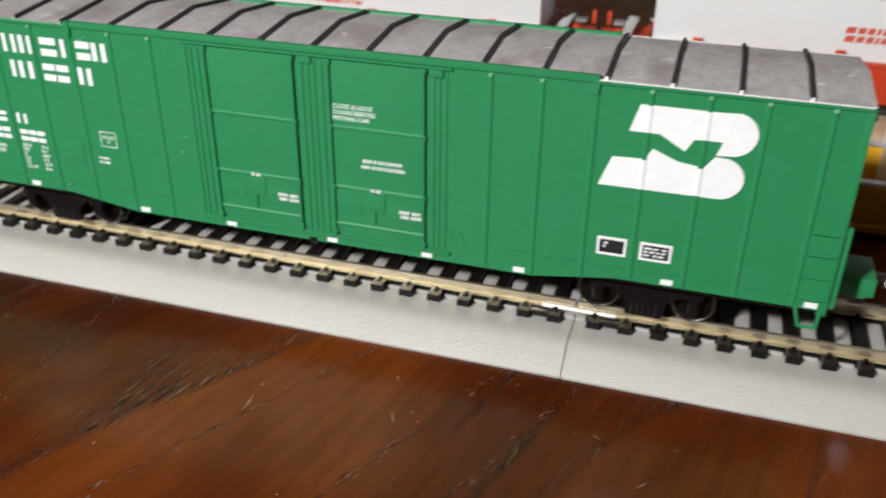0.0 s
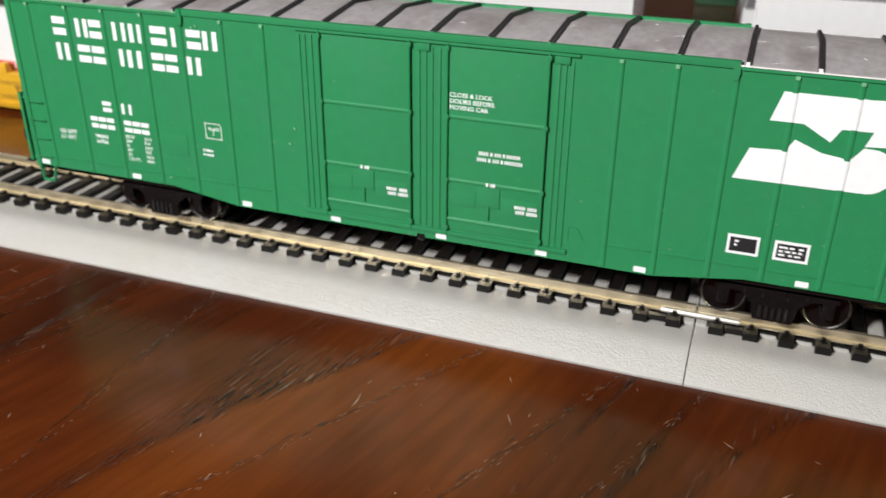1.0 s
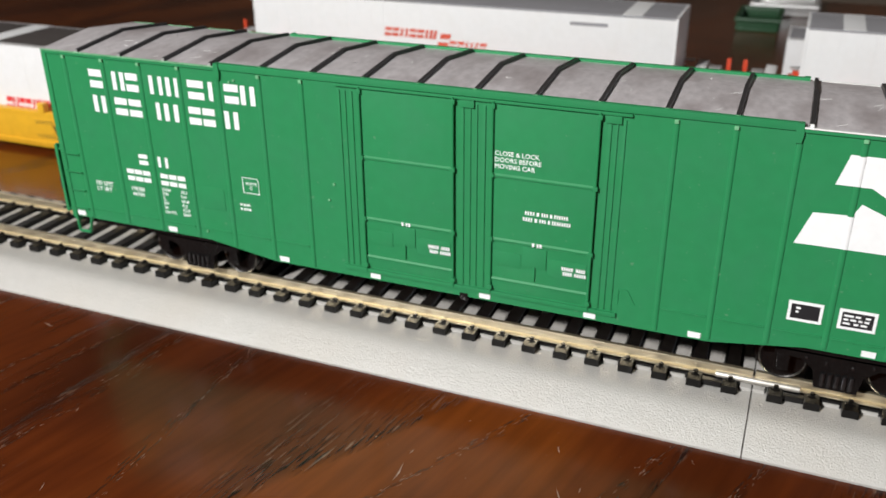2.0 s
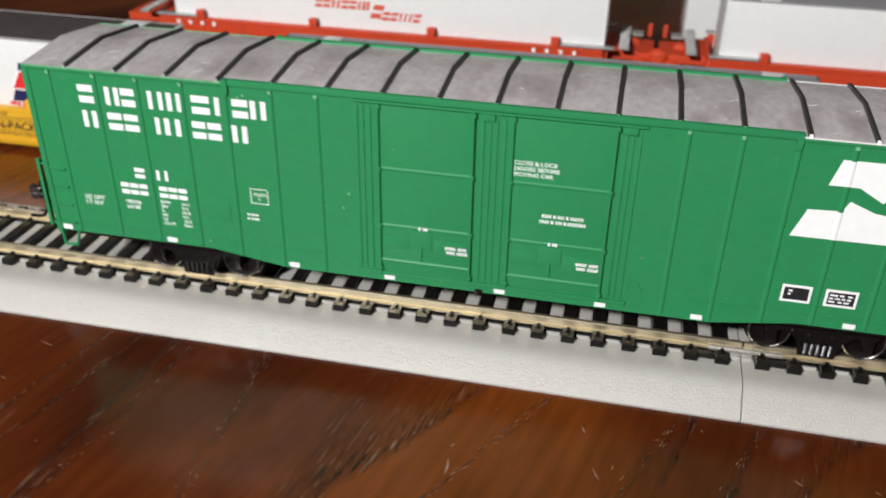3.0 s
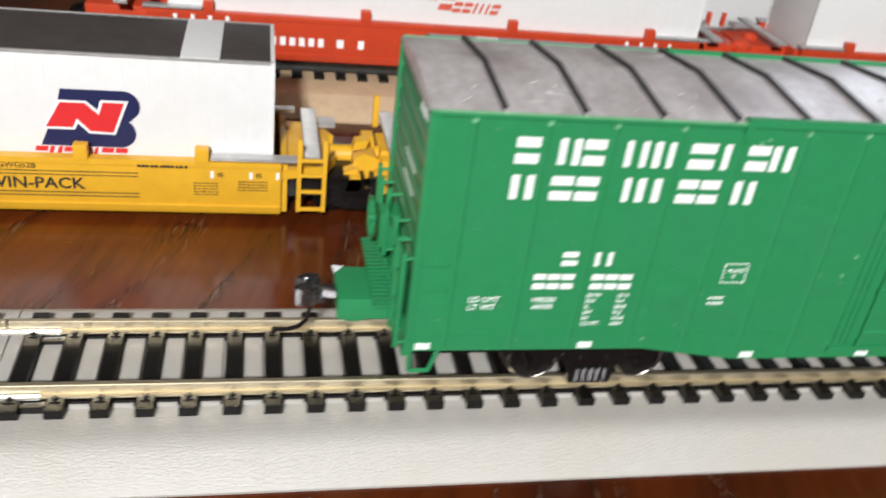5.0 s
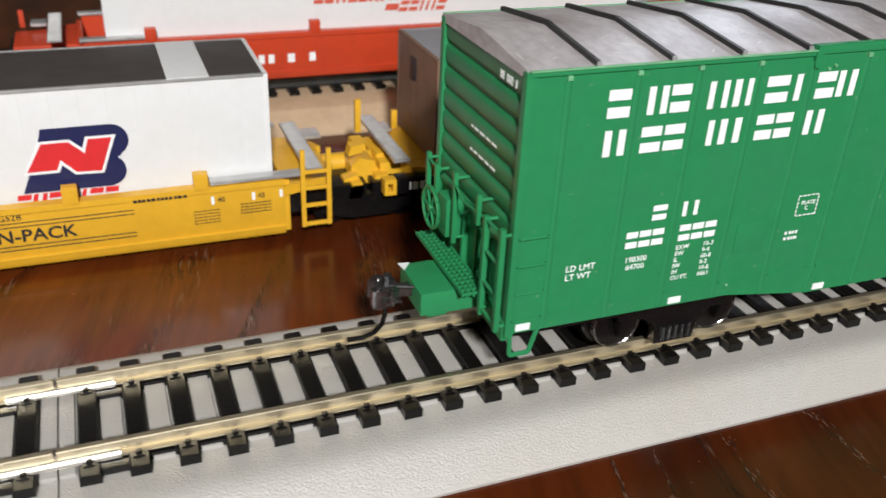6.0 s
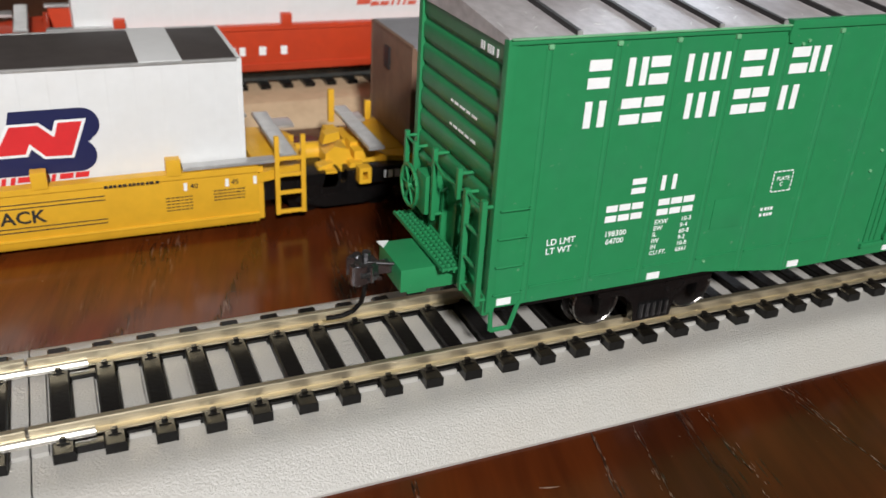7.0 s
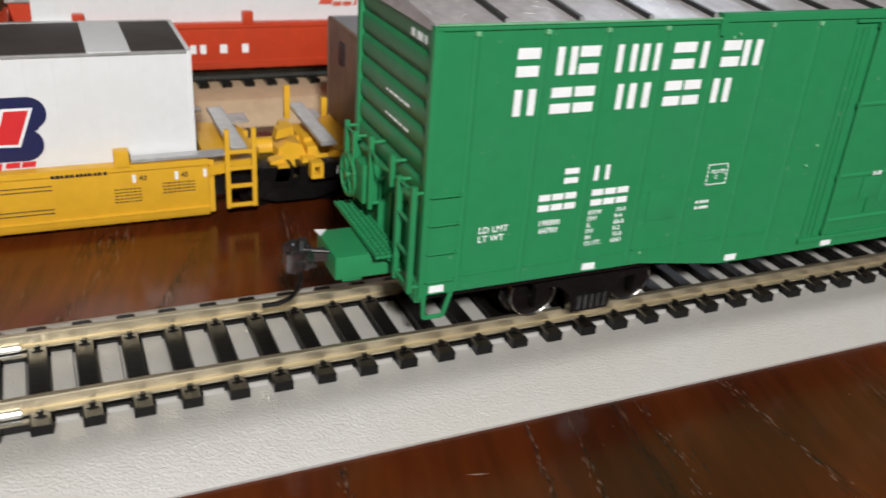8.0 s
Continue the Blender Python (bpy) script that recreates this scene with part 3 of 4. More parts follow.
            part("end_handrail", rod(fresh(), (x_out - s * 1.9, ybw + 6.4, 39.6), (x_out - s * 1.9, ybw + 2.2, 39.4), 0.25), GREEN, car)
            y0, y1 = 7.6, 30.6
            step = part("brake_step", box(fresh(), min(x_out - s * 0.2, x_out - s * 0.7), max(x_out - s * 0.2, x_out - s * 0.7), y0, y1, 25.4, 26.0), GREEN, car, "green grated brake step")
            for xs in (-1.55, -2.5, -3.45, -4.4):
                part("slat", box(fresh(), x_out + s * xs - 0.17, x_out + s * xs + 0.17, y0, y1, 25.4, 26.0), GREEN, step)
            for i in range(19):
                yb_ = y0 + 0.3 + i * (y1 - y0 - 0.6) / 18
                part("slat", box(fresh(), min(x_out - s * 0.3, x_out - s * 4.5), max(x_out - s * 0.3, x_out - s * 4.5), yb_ - 0.14, yb_ + 0.14, 25.45, 25.9), GREEN, step)
            for y2 in (y0 + 2, (y0 + y1) / 2, y1 - 2):
                part("step_bracket", prism(fresh(), [(x_out + s, 25.3), (x_out - s * 4.0, 25.3), (x_out + s, 22.4)], "y", y2 - 0.3, y2 + 0.3), GREEN, step)
        # coupler pocket, coupler and its hose-shaped pin
        def xo(d):
            return x_out - s * d
        part("coupler_pocket", box(fresh(), min(xo(10.2), xo(-4)), max(xo(10.2), xo(-4)), MID - 5.4, MID + 5.4, 20.4, 24.6, 0.4), GREEN, car)
        part("pocket_lid", box(fresh(), min(xo(8.8), xo(5.4)), max(xo(8.8), xo(5.4)), MID - 4.9, MID + 1.0, 19.7, 20.5, 0.2), GREEN, car)
        if s > 0:
            part("paper_chip", prism(fresh(), [(-10.3, MID + 3.0), (-8.6, MID + 5.2), (-10.6, MID + 5.5)], "z", 24.6, 24.8), WHITE_INK, car, "torn white label corner")
        bm = fresh()
        prism(bm, [(xo(10), MID - 1.2), (xo(13), MID - 0.8), (xo(13), MID + 0.8), (xo(10), MID + 1.2)], "z", 22.0, 23.6)
        prism(bm, [(xo(12.6), MID - 1.3), (xo(15.6), MID - 2.6), (xo(17.4), MID - 2.2), (xo(17.5), MID - 1.0), (xo(15.6), MID - 0.5), (xo(15.4), MID + 0.7), (xo(17.2), MID + 1.6), (xo(16.2), MID + 2.5), (xo(12.8), MID + 1.5)], "z", 21.3, 24.6)
        rod(bm, (xo(16.3), MID - 1.7, 20.9), (xo(16.3), MID - 1.7, 25.2), 0.6)
        rod(bm, (xo(14.0), MID + 0.9, 24.4), (xo(14.0), MID + 0.9, 25.6), 0.8)
        rod(bm, (xo(10.2), MID - 2.0, 24.2), (xo(14.4), MID - 0.9, 24.5), 0.3)
        rod(bm, (xo(14.2), MID - 2.5, 21.6), (xo(14.2), MID - 2.5, 24.4), 0.4)
        rod(bm, (xo(15.3), MID + 1.9, 21.0), (xo(15.3), MID + 1.9, 24.9), 0.75, 12)
        rod(bm, (xo(13.2), MID - 2.2, 23.0), (xo(16.0), MID - 2.6, 23.0), 0.45)
        rod(bm, (xo(12.4), MID - 1.4, 21.4), (xo(12.4), MID + 1.4, 21.4), 0.4)
        part("coupler", bm, COUPLER, car, "dark shiny metal knuckle coupler")
        pin = [(xo(14.6), MID - 0.2, 21.4), (xo(14.6), MID - 0.2, 18.8), (xo(15.1), MID, 16.6), (xo(16.4), MID + 0.2, 15.0), (xo(18.4), MID + 0.4, 14.2), (xo(21.0), MID + 0.8, 14.0)]
        part("trip_pin", bent(fresh(), pin, 0.42, 8), BLACK_PLASTIC, car, "black curved trip pin")

    # roof with a low ridge, ribs across it coloured dark for their shadow lines
    def roof_z(y):
        return 64.55 + 1.75 * (1 - abs(y - MID) / MID)
    under = [(0.5, 63.4), (0.5, roof_z(0.5)), (MID, roof_z(MID)), (W - 0.5, roof_z(0.5)), (W - 0.5, 63.4)]
    part("roof", prism(fresh(), under, "x", 0.02, L - 0.02), ROOF, car, "scuffed grey metal roof")
    for i in range(17):
        x = 10.9 + i * (L - 21.8) / 16
        bm = fresh()
        e = 1.1 if 50 < x < 168 else 0.35
        for ya, yb in ((e, MID), (MID, W - e)):
            za, zb = roof_z(ya), roof_z(yb)
            vs = []
            for y, zz in ((ya, za), (yb, zb)):
                for dx, h in ((-0.5, -0.2), (-0.36, 0.7), (0.36, 0.7), (0.5, -0.2)):
                    vs.append(bm.verts.new(((x + dx) * MM, y * MM, (zz + h) * MM)))
            for q in ((0, 1, 5, 4), (1, 2, 6, 5), (2, 3, 7, 6), (0, 3, 2, 1), (4, 5, 6, 7)):
                bm.faces.new([vs[j] for j in q])
        bmesh.ops.recalc_face_normals(bm, faces=bm.faces)
        rb = part("roof_rib", bm, RIB, car)
        part("rib_end", box(fresh(), x - 0.36, x + 0.36, e - 0.25, e + 0.2, roof_z(e) - 0.1, roof_z(e) + 0.7, 0.15), BRIGHT_EDGE if x > 169 else ALU if x < 49 else GREEN_WORN, rb)

    # pale scuffs rubbed into the roof panels
    bm = fresh()
    dice = random.Random(11)
    for k in range(70):
        x, y = dice.uniform(1, L - 3), dice.uniform(1.5, MID - 1.5) if k % 4 else dice.uniform(MID + 1, W - 3)
        a, s, w = dice.gauss(0.9, 0.7), dice.uniform(0.15, 1.3) ** 1.3, dice.uniform(0.04, 0.09)
        dx, dy = math.cos(a), math.sin(a)
        prism(bm, [(x, y), (x + s * dx + w * dy, y + s * dy - w * dx), (x + 2 * s * dx, y + 2 * s * dy), (x + s * dx - w * dy, y + s * dy + w * dx)], "z", 0.0, 0.035)
    for v in bm.verts:
        v.co.z += roof_z(v.co.y / MM) * MM
    part("scuffs", bm, BRIGHT_EDGE, car, "pale fine scuffs")

    # underframe
    part("underframe", box(fresh(), 1.6, L - 1.6, 1.6, W - 1.6, 20.4, 22.4), BLACK_PLASTIC, car)
    part("centre_sill", box(fresh(), 3, L - 3, MID - 2.5, MID + 2.5, 16.5, 20.4, 0.3), BLACK_PLASTIC, car)
    part("brake_cylinder", rod(fresh(), (92, 9, 17.6), (104, 9, 17.6), 2.6, 14), BLACK_PLASTIC, car)
    part("air_tank", rod(fresh(), (122, 25, 17.4), (138, 25, 17.4), 2.8, 14), BLACK_PLASTIC, car)

    # trucks
    for tx in (35.3, L - 35.3):
        tr = part("truck", box(fresh(), tx - 2.6, tx + 2.6, 4.4, W - 4.4, 13.4, 17.6, 0.4), BLACK_PLASTIC, car, "black plastic wheel truck")
        for near in (4.6, W - 4.6):
            bm = fresh()
            o = [(-12.0, 18.8), (12.0, 18.8), (12.0, 17.8), (7.0, 17.4), (4.6, 15.5), (3.9, 11.6), (-3.9, 11.6), (-4.6, 15.5), (-7.0, 17.4), (-12.0, 17.8)]
            prism(bm, [(tx + a, b) for a, b in o], "y", near - 0.9, near + 0.9)
            part("side_frame", bm, BLACK_PLASTIC, tr)
            for k in range(5):
                xs = tx - 2.6 + k * 1.3
                part("spring", rod(fresh(), (xs, near - 1.0, 12.4), (xs, near - 1.0, 15.2), 0.5, 8), SPRING, tr)
            for dx, z in ((-6.0, 17.9), (-2.4, 17.2), (2.4, 17.2), (6.0, 17.9)):
                part("bolt", rod(fresh(), (tx + dx, near - 1.15, z), (tx + dx, near - 0.8, z), 0.28, 8), SPRING, tr)
            for dx in (-10.2, 10.2):
                part("axle_box", box(fresh(), tx + dx - 1.2, tx + dx + 1.2, near - 0.9, near + 1.3, 14.0, 18.0, 0.4), BLACK_PLASTIC, tr)
        for dx in (-10.2, 10.2):
            xw = tx + dx
            part("axle", rod(fresh(), (xw, 6, 15.1), (xw, W - 6, 15.1), 0.8), WHEEL, tr)
            for yw, s in ((MID - 9.0, 1), (MID + 9.0, -1)):
                bm = fresh()
                rod(bm, (xw, yw - 1.0 * s, 15.1), (xw, yw + 1.0 * s, 15.1), 4.78, 36)
                rod(bm, (xw, yw + 1.0 * s, 15.1), (xw, yw + 1.6 * s, 15.1), 5.5, 36)
                rod(bm, (xw, yw - 1.35 * s, 15.1), (xw, yw - 0.95 * s, 15.1), 1.5, 24, 3.9 if s < 0 else None)
                rod(bm, (xw, yw - 2.2 * s, 15.1), (xw, yw - 0.9 * s, 15.1), 1.0, 16)
                part("wheel", bm, WHEEL, tr)
                bm = fresh()
                ring = [(xw + 4.45 * math.cos(a), yw - 1.02 * s, 15.1 + 4.45 * math.sin(a)) for a in [i * math.tau / 28 for i in range(29)]]
                bent(bm, ring, 0.22, 4)
                part("wheel_rim", bm, WHEEL_RIM, tr)

    # printing on the near side
    ink = 0.02

    # the owner's name and the number, as plain bars
    for x, w, kinds in ((13.3, 3.7, "o"), (20.0, 7.3, "ho"), (30.1, 8.6, "iih"), (41.1, 7.3, "oi"), (50.8, 7.9, "oh")):
        shapes(kinds, x, w, 56.6, 4.3, ink + 0.42, WHITE_INK, car)
    for x, w, kinds in ((13.4, 3.6, "h"), (19.7, 7.6, "oo"), (31.0, 6.7, "ih"), (40.6, 7.0, "oo"), (50.2, 3.6, "h")):
        shapes(kinds, x, w, 50.6, 4.1, ink + 0.42, WHITE_INK, car)
    for x, w, z, h, kinds in ((24.1, 2.6, 38.7, 2.6, "o"), (29.7, 2.9, 38.7, 2.6, "h"), (19.9, 6.9, 34.2, 2.9, "ooo"), (29.8, 7.1, 34.2, 2.9, "ooo")):
        shapes(kinds, x, w, z, h, ink + 0.42, WHITE_INK, car)
    yt = 0.42
    lettering("LD LMT\nLT WT", 1.55, 9.6, yt, 31.6, WHITE_INK, car)
    lettering("198300\n 64700", 1.4, 20.2, yt, 31.6, WHITE_INK, car)
    lettering("EXW\nEW\nIL\nIW\nIH\nCU FT.", 1.15, 29.7, yt, 32.6, WHITE_INK, car)
    lettering("10-3\n9-4\n60-8\n9-2\n10-8\n6661", 1.15, 35.0, yt, 32.6, WHITE_INK, car)
    lettering("PLATE\n   C", 1.05, 53.9, yt, 37.6, WHITE_INK, car)
    bm = fresh()
    for i in range(5):
        for z in (35.5, 39.2):
            box(bm, 53.0 + i * 0.9, 53.6 + i * 0.9, yt - 0.05, yt + 0.05, z, z + 0.22)
        for x in (53.0, 57.2):
            box(bm, x, x + 0.22, yt - 0.05, yt + 0.05, 35.5 + i * 0.75, 36.0 + i * 0.75)
    part("dashed_frame", bm, WHITE_INK, car)
    bars(51.8, 32.2, (0.5, -0.2, 0.5, 0.4, 0.5), 0.55, 0.2, yt, WHITE_INK, car)
    bars(51.8, 31.1, (0.5, -0.2, 0.5, 0.4, 0.6), 0.55, 0.2, yt, WHITE_INK, car)
    lettering("CLOSE & LOCK\nDOORS BEFORE\nMOVING CAR", 1.35, 113.9, 0.17, 52.6, WHITE_INK, car)
    for z, n in ((40.7, 14), (39.3, 16)):
        bars(120.6 - (n - 14) * 0.2, z, (0.34,) * 4 + (-0.3, 0.5, -0.3) + (0.3,) * 3 + (-0.25, 0.45, -0.2) + (0.3,) * (n - 8), 0.8, 0.2, 0.17, WHITE_INK, car)
    for x in (99.4, 128.8):
        bars(x, 29.7, (0.36,) * 5 + (-0.5,) + (0.36,) * 4, 0.75, 0.14, -0.03, WHITE_INK, car)
        bars(x + 0.3, 28.6, (0.36,) * 4 + (-0.4,) + (0.36,) * 5, 0.75, 0.14, -0.03, WHITE_INK, car)
    for x in (93.2, 122.4):
        bars(x, 33.9, (0.5, -0.3, 0.35, 0.5), 0.8, 0.2, -0.12, WHITE_INK, car)
    for x, w in ((172.4, 6.1), (181.2, 6.5)):
        part("placard", box(fresh(), x, x + w, yt - 0.04, yt + 0.05, 27.2, 31.4), WHITE_INK, car)
        part("placard", box(fresh(), x + 0.55, x + w - 0.55, yt - 0.09, yt + 0.02, 27.8, 30.8), BLACK_INK, car, "black stencil panel in a white frame")
    bars(173.8, 29.8, (0.8,), 0.45, 0.3, yt - 0.1, WHITE_INK, car)
    bars(173.8, 29.0, (0.5,), 0.45, 0.3, yt - 0.1, WHITE_INK, car)
    for i, ws in enumerate(((1.6, 0.9, -0.4, 0.9), (0.8, 1.0, 0.7, 0.8), (1.2, -0.3, 0.8, 1.1))):
        bars(182.1, 29.9 - i * 0.8, ws, 0.4, 0.35, yt - 0.1, WHITE_INK, car)
    up = [(177.9, 60.6), (192.6, 60.6)] + arc(195.7, 56.5, 4.35, 80, -78, 10)[0:] + [(193.0, 52.0), (194.0, 54.8), (188.7, 54.7), (187.2, 52.1), (182.2, 55.0), (176.3, 55.0)]
    low = [(173.6, 49.3), (180.0, 49.6), (181.2, 51.9), (186.1, 49.9), (191.1, 49.2), (193.0, 51.7)] + arc(194.6, 47.4, 4.3, 78, -88, 10) + [(171.3, 43.0)]
    part("emblem", prism(fresh(), up, "y", yt + 0.1, yt - 0.05), WHITE_INK, car, "white abstract emblem")
    part("emblem", prism(fresh(), low, "y", yt + 0.1, yt - 0.05), WHITE_INK, car, "white abstract emblem")
    # the posts that cross the emblem are painted white where they do
    for x, za, zb in ((179.8, 43.1, 49.4), (190.6, 43.3, 49.0), (179.8, 55.1, 60.5), (190.6, 54.9, 60.5)):
        part("post_paint", prism(fresh(), [(x - 0.55, 0.4), (x - 0.5, 0.25), (x - 0.29, 0.14), (x + 0.29, 0.14), (x + 0.5, 0.25), (x + 0.55, 0.4)], "z", za, zb), WHITE_INK, car)
    # printing on the end
    for y0, zz, n, st, h in ((9.6, 61.0, 8, 0.75, 1.2), (19.0, 50.0, 20, 0.5, 0.42), (19.0, 46.1, 20, 0.5, 0.42)):
        bm = fresh()
        for k in range(n):
            if k not in (2, 6, 11, 15):
                box(bm, 0.22, 0.3, y0 - (k + 0.62) * st, y0 - k * st, zz, zz + h)
        part("lettering", bm, WHITE_INK, car)
    return car


boxcar = build_boxcar()

# ---------------------------------------------------------------- the yellow well cars and their containers
def bogie(parent, x, yc, z0, half=12.0):
    """A black four-wheel truck standing at z0."""
    tr = part("truck", box(fresh(), x - 3, x + 3, yc - half, yc + half, z0 + 3.5, z0 + 7.2, 0.4), BLACK_PLASTIC, parent, "black plastic wheel truck")
    for s in (-1, 1):
        y = yc + s * half
        o = [(-12, 5.4), (-5, 8.0), (5, 8.0), (12, 5.4), (12, 4.0), (5, 2.0), (-5, 2.0), (-12, 4.0)]
        part("side_frame", prism(fresh(), [(x + a, z0 + b) for a, b in o], "y", y - 0.9, y + 0.9), BLACK_PLASTIC, tr)
    for dx in (-9, 9):
        for s in (-1, 1):
            part("wheel", rod(fresh(), (x + dx, yc + s * 8.0, z0 + 4.8), (x + dx, yc + s * 10.2, z0 + 4.8), 4.8, 24), WHEEL, tr)
    return tr


def well_car(name, x0, x1, y0, z0, paint, label, height=16.3, bottom=2.0, every=32, ladders=True):
    """An articulated well unit: side sills with lips, end decks, walkways and brackets. x0..x1 is the well."""
    y1 = y0 + 34.0
    w = thing(name, (x0 + x1) / 2, (y0 + y1) / 2, z0, label, "model train car", name + " units")
    zb, zt = z0 + bottom, z0 + height
    for a, s in ((y0, 1), (y1, -1)):
        prof = [(a, zb + 1.2), (a, zt - 1.6), (a - s * 0.5, zt - 1.4), (a - s * 0.5, zt), (a + s * 2.2, zt), (a + s * 2.2, zb), (a + s * 0.8, zb)]
        part("side_sill", prism(fresh(), prof, "x", x0, x1), paint, w)
        part("sill_step", box(fresh(), x0, x1, min(a - s * 0.35, a + s), max(a - s * 0.35, a + s), zb + 2.2, zb + 2.7, 0.1), paint, w)
        n = int((x1 - x0) / every)
        for k in range(n + 1):
            x = x0 + 18.5 + k * (x1 - x0 - 37) / n
            part("side_bracket", box(fresh(), x - 1.6, x + 1.6, min(a - s * 0.8, a + s * 1.8), max(a - s * 0.8, a + s * 1.8), zt - 0.4, zt + 3.4, 0.3), paint, w)
        for xa, xb in ((x0 - 1, x0 + 16.5), (x1 - 16.5, x1 + 4)):
            part("walkway", box(fresh(), xa, xb, min(a - s * 0.3, a + s * 2.6), max(a - s * 0.3, a + s * 2.6), zt + 0.3, zt + 1.1, 0.15), ALU, w, "dull silver walkway")
    part("well_floor", box(fresh(), x0, x1, y0 + 2, y1 - 2, zb, zb + 1.0), paint, w)
    for xe, s in ((x0, -1), (x1, 1)):
        deck = 19 if not ladders else 12.5 if s > 0 else 18
        cw = 12.6 if ladders and s < 0 else 5.5
        part("end_deck", box(fresh(), min(xe, xe + s * deck), max(xe, xe + s * deck), y0 + 8, y1 - 8, zt - 5.5, zt - 2.2, 0.4), paint, w)
        part("bulkhead", box(fresh(), min(xe, xe + s * 1.6), max(xe, xe + s * 1.6), y0 + 2, y1 - 2, zb, zt - 1.0, 0.3), paint, w)
        part("cross_walkway", box(fresh(), min(xe + s * cw, xe + s * (cw + 4)), max(xe + s * cw, xe + s * (cw + 4)), y0 + 1.0, y1 - 1.0, zt + 0.4, zt + 1.2, 0.15), ALU, w, "dull silver cross walkway")
        for k in range(24):
            part("tread", box(fresh(), min(xe + s * (cw + 0.3), xe + s * (cw + 3.7)), max(xe + s * (cw + 0.3), xe + s * (cw + 3.7)), y0 + 2.2 + k * 1.28, y0 + 2.7 + k * 1.28, zt + 1.15, zt + 1.4), ALU, w)
        part("side_plate", box(fresh(), min(xe + s * 10, xe + s * 14.5), max(xe + s * 10, xe + s * 14.5), y1 - 10, y1 - 4, zt - 0.6, zt + 0.2, 0.15), ALU, w)
        if ladders:
            part("deck_arm", prism(fresh(), [(xe, y0 + 1), (xe + s * 11, y0 + 4), (xe + s * 14, y0 + 11), (xe + s * 4, y0 + 11)], "z", zt - 4.8, zt - 2.4), paint, w)
        part("deck_arm", prism(fresh(), [(xe, y1 - 1), (xe + s * 11, y1 - 4), (xe + s * 14, y1 - 11), (xe + s * 4, y1 - 11)], "z", zt - 4.8, zt - 2.4), paint, w)
        for yl in ((y0 - 0.2,) if s > 0 and ladders else ()):
            xa = xe + s * 4.3
            lad = part("ladder", box(fresh(), xa - 0.55, xa + 0.55, yl - 0.5, yl + 0.5, z0 + 3.6, zt + 6.6, 0.2), paint, w)
            xb = xe + s * 10.4
            part("stile", box(fresh(), xb - 0.55, xb + 0.55, yl - 0.5, yl + 0.5, z0 + 3.6, zt + 6.6, 0.2), paint, lad)
            for z in (z0 + 4.2, z0 + 9.0, z0 + 13.4, z0 + 17.4):
                part("rung", box(fresh(), min(xa, xb), max(xa, xb), yl - 0.35, yl + 0.35, z - 0.45, z + 0.45, 0.15), paint, lad)
        for gx in (() if ladders and s > 0 else (17.6, 7.5) if ladders else (17,)):
            part("grab_post", box(fresh(), xe + s * gx - 0.8, xe + s * gx + 0.8, y1 - 5, y1 - 3.6, zt - 2, zt + (7.0 if gx > 17 and ladders else 3.2), 0.3), paint, w)
        part("underframe", box(fresh(), min(xe, xe + s * 21), max(xe, xe + s * 21), y0 + 4, y1 - 4, z0 + 5.5, zt - 5.4, 0.3), BLACK_PLASTIC, w)
    return w


def container(name, x0, x1, y0, z0, z1, side, top, label, width=29.5, stripes=(), lip=ALU):
    y1 = y0 + width
    c = thing(name, (x0 + x1) / 2, (y0 + y1) / 2, z0, label, "shipping container", "containers")
    part("shell", box(fresh(), x0, x1, y0, y1, z0, z1 - 0.35, 0.35), side, c)
    part("roof_panel", box(fresh(), x0 + 0.8, x1 - 0.8, y0 + 0.9, y1 - 0.9, z1 - 0.6, z1 - 0.1, 0.1), top, c)
    for y in (y0 - 0.1, y1 - 0.7):
        part("top_rail", box(fresh(), x0 + 0.3, x1 - 0.3, y, y + 0.8, z1 - 0.75, z1, 0.15), lip, c)
    for x in (x0 - 0.08, x1 - 0.92):
        part("end_rail", box(fresh(), x, x + 1.0, y0 + 0.5, y1 - 0.5, z1 - 0.75, z1 - 0.02, 0.15), side, c)
    for a, b in stripes:
        part("roof_stripe", box(fresh(), a, b, y0 + 0.2, y1 - 0.2, z1 - 0.3, z1 + 0.12, 0.1), BOX_WHITE, c, "white roof band")
    n = int((x1 - x0) / 5.5)
    for k in range(1, n):
        x = x0 + k * (x1 - x0) / n
        part("side_rib", box(fresh(), x - 0.2, x + 0.2, y0 - 0.03, y0 + 0.1, z0 + 0.6, z1 - 1.0), side, c)
    for x in (x0 - 0.12, x1 - 0.9):
        for y in (y0 - 0.12, y1 - 0.9):
            part("corner_post", box(fresh(), x, x + 1.02, y, y + 1.02, z0, z1 - 0.1, 0.15), side, c)
    return c


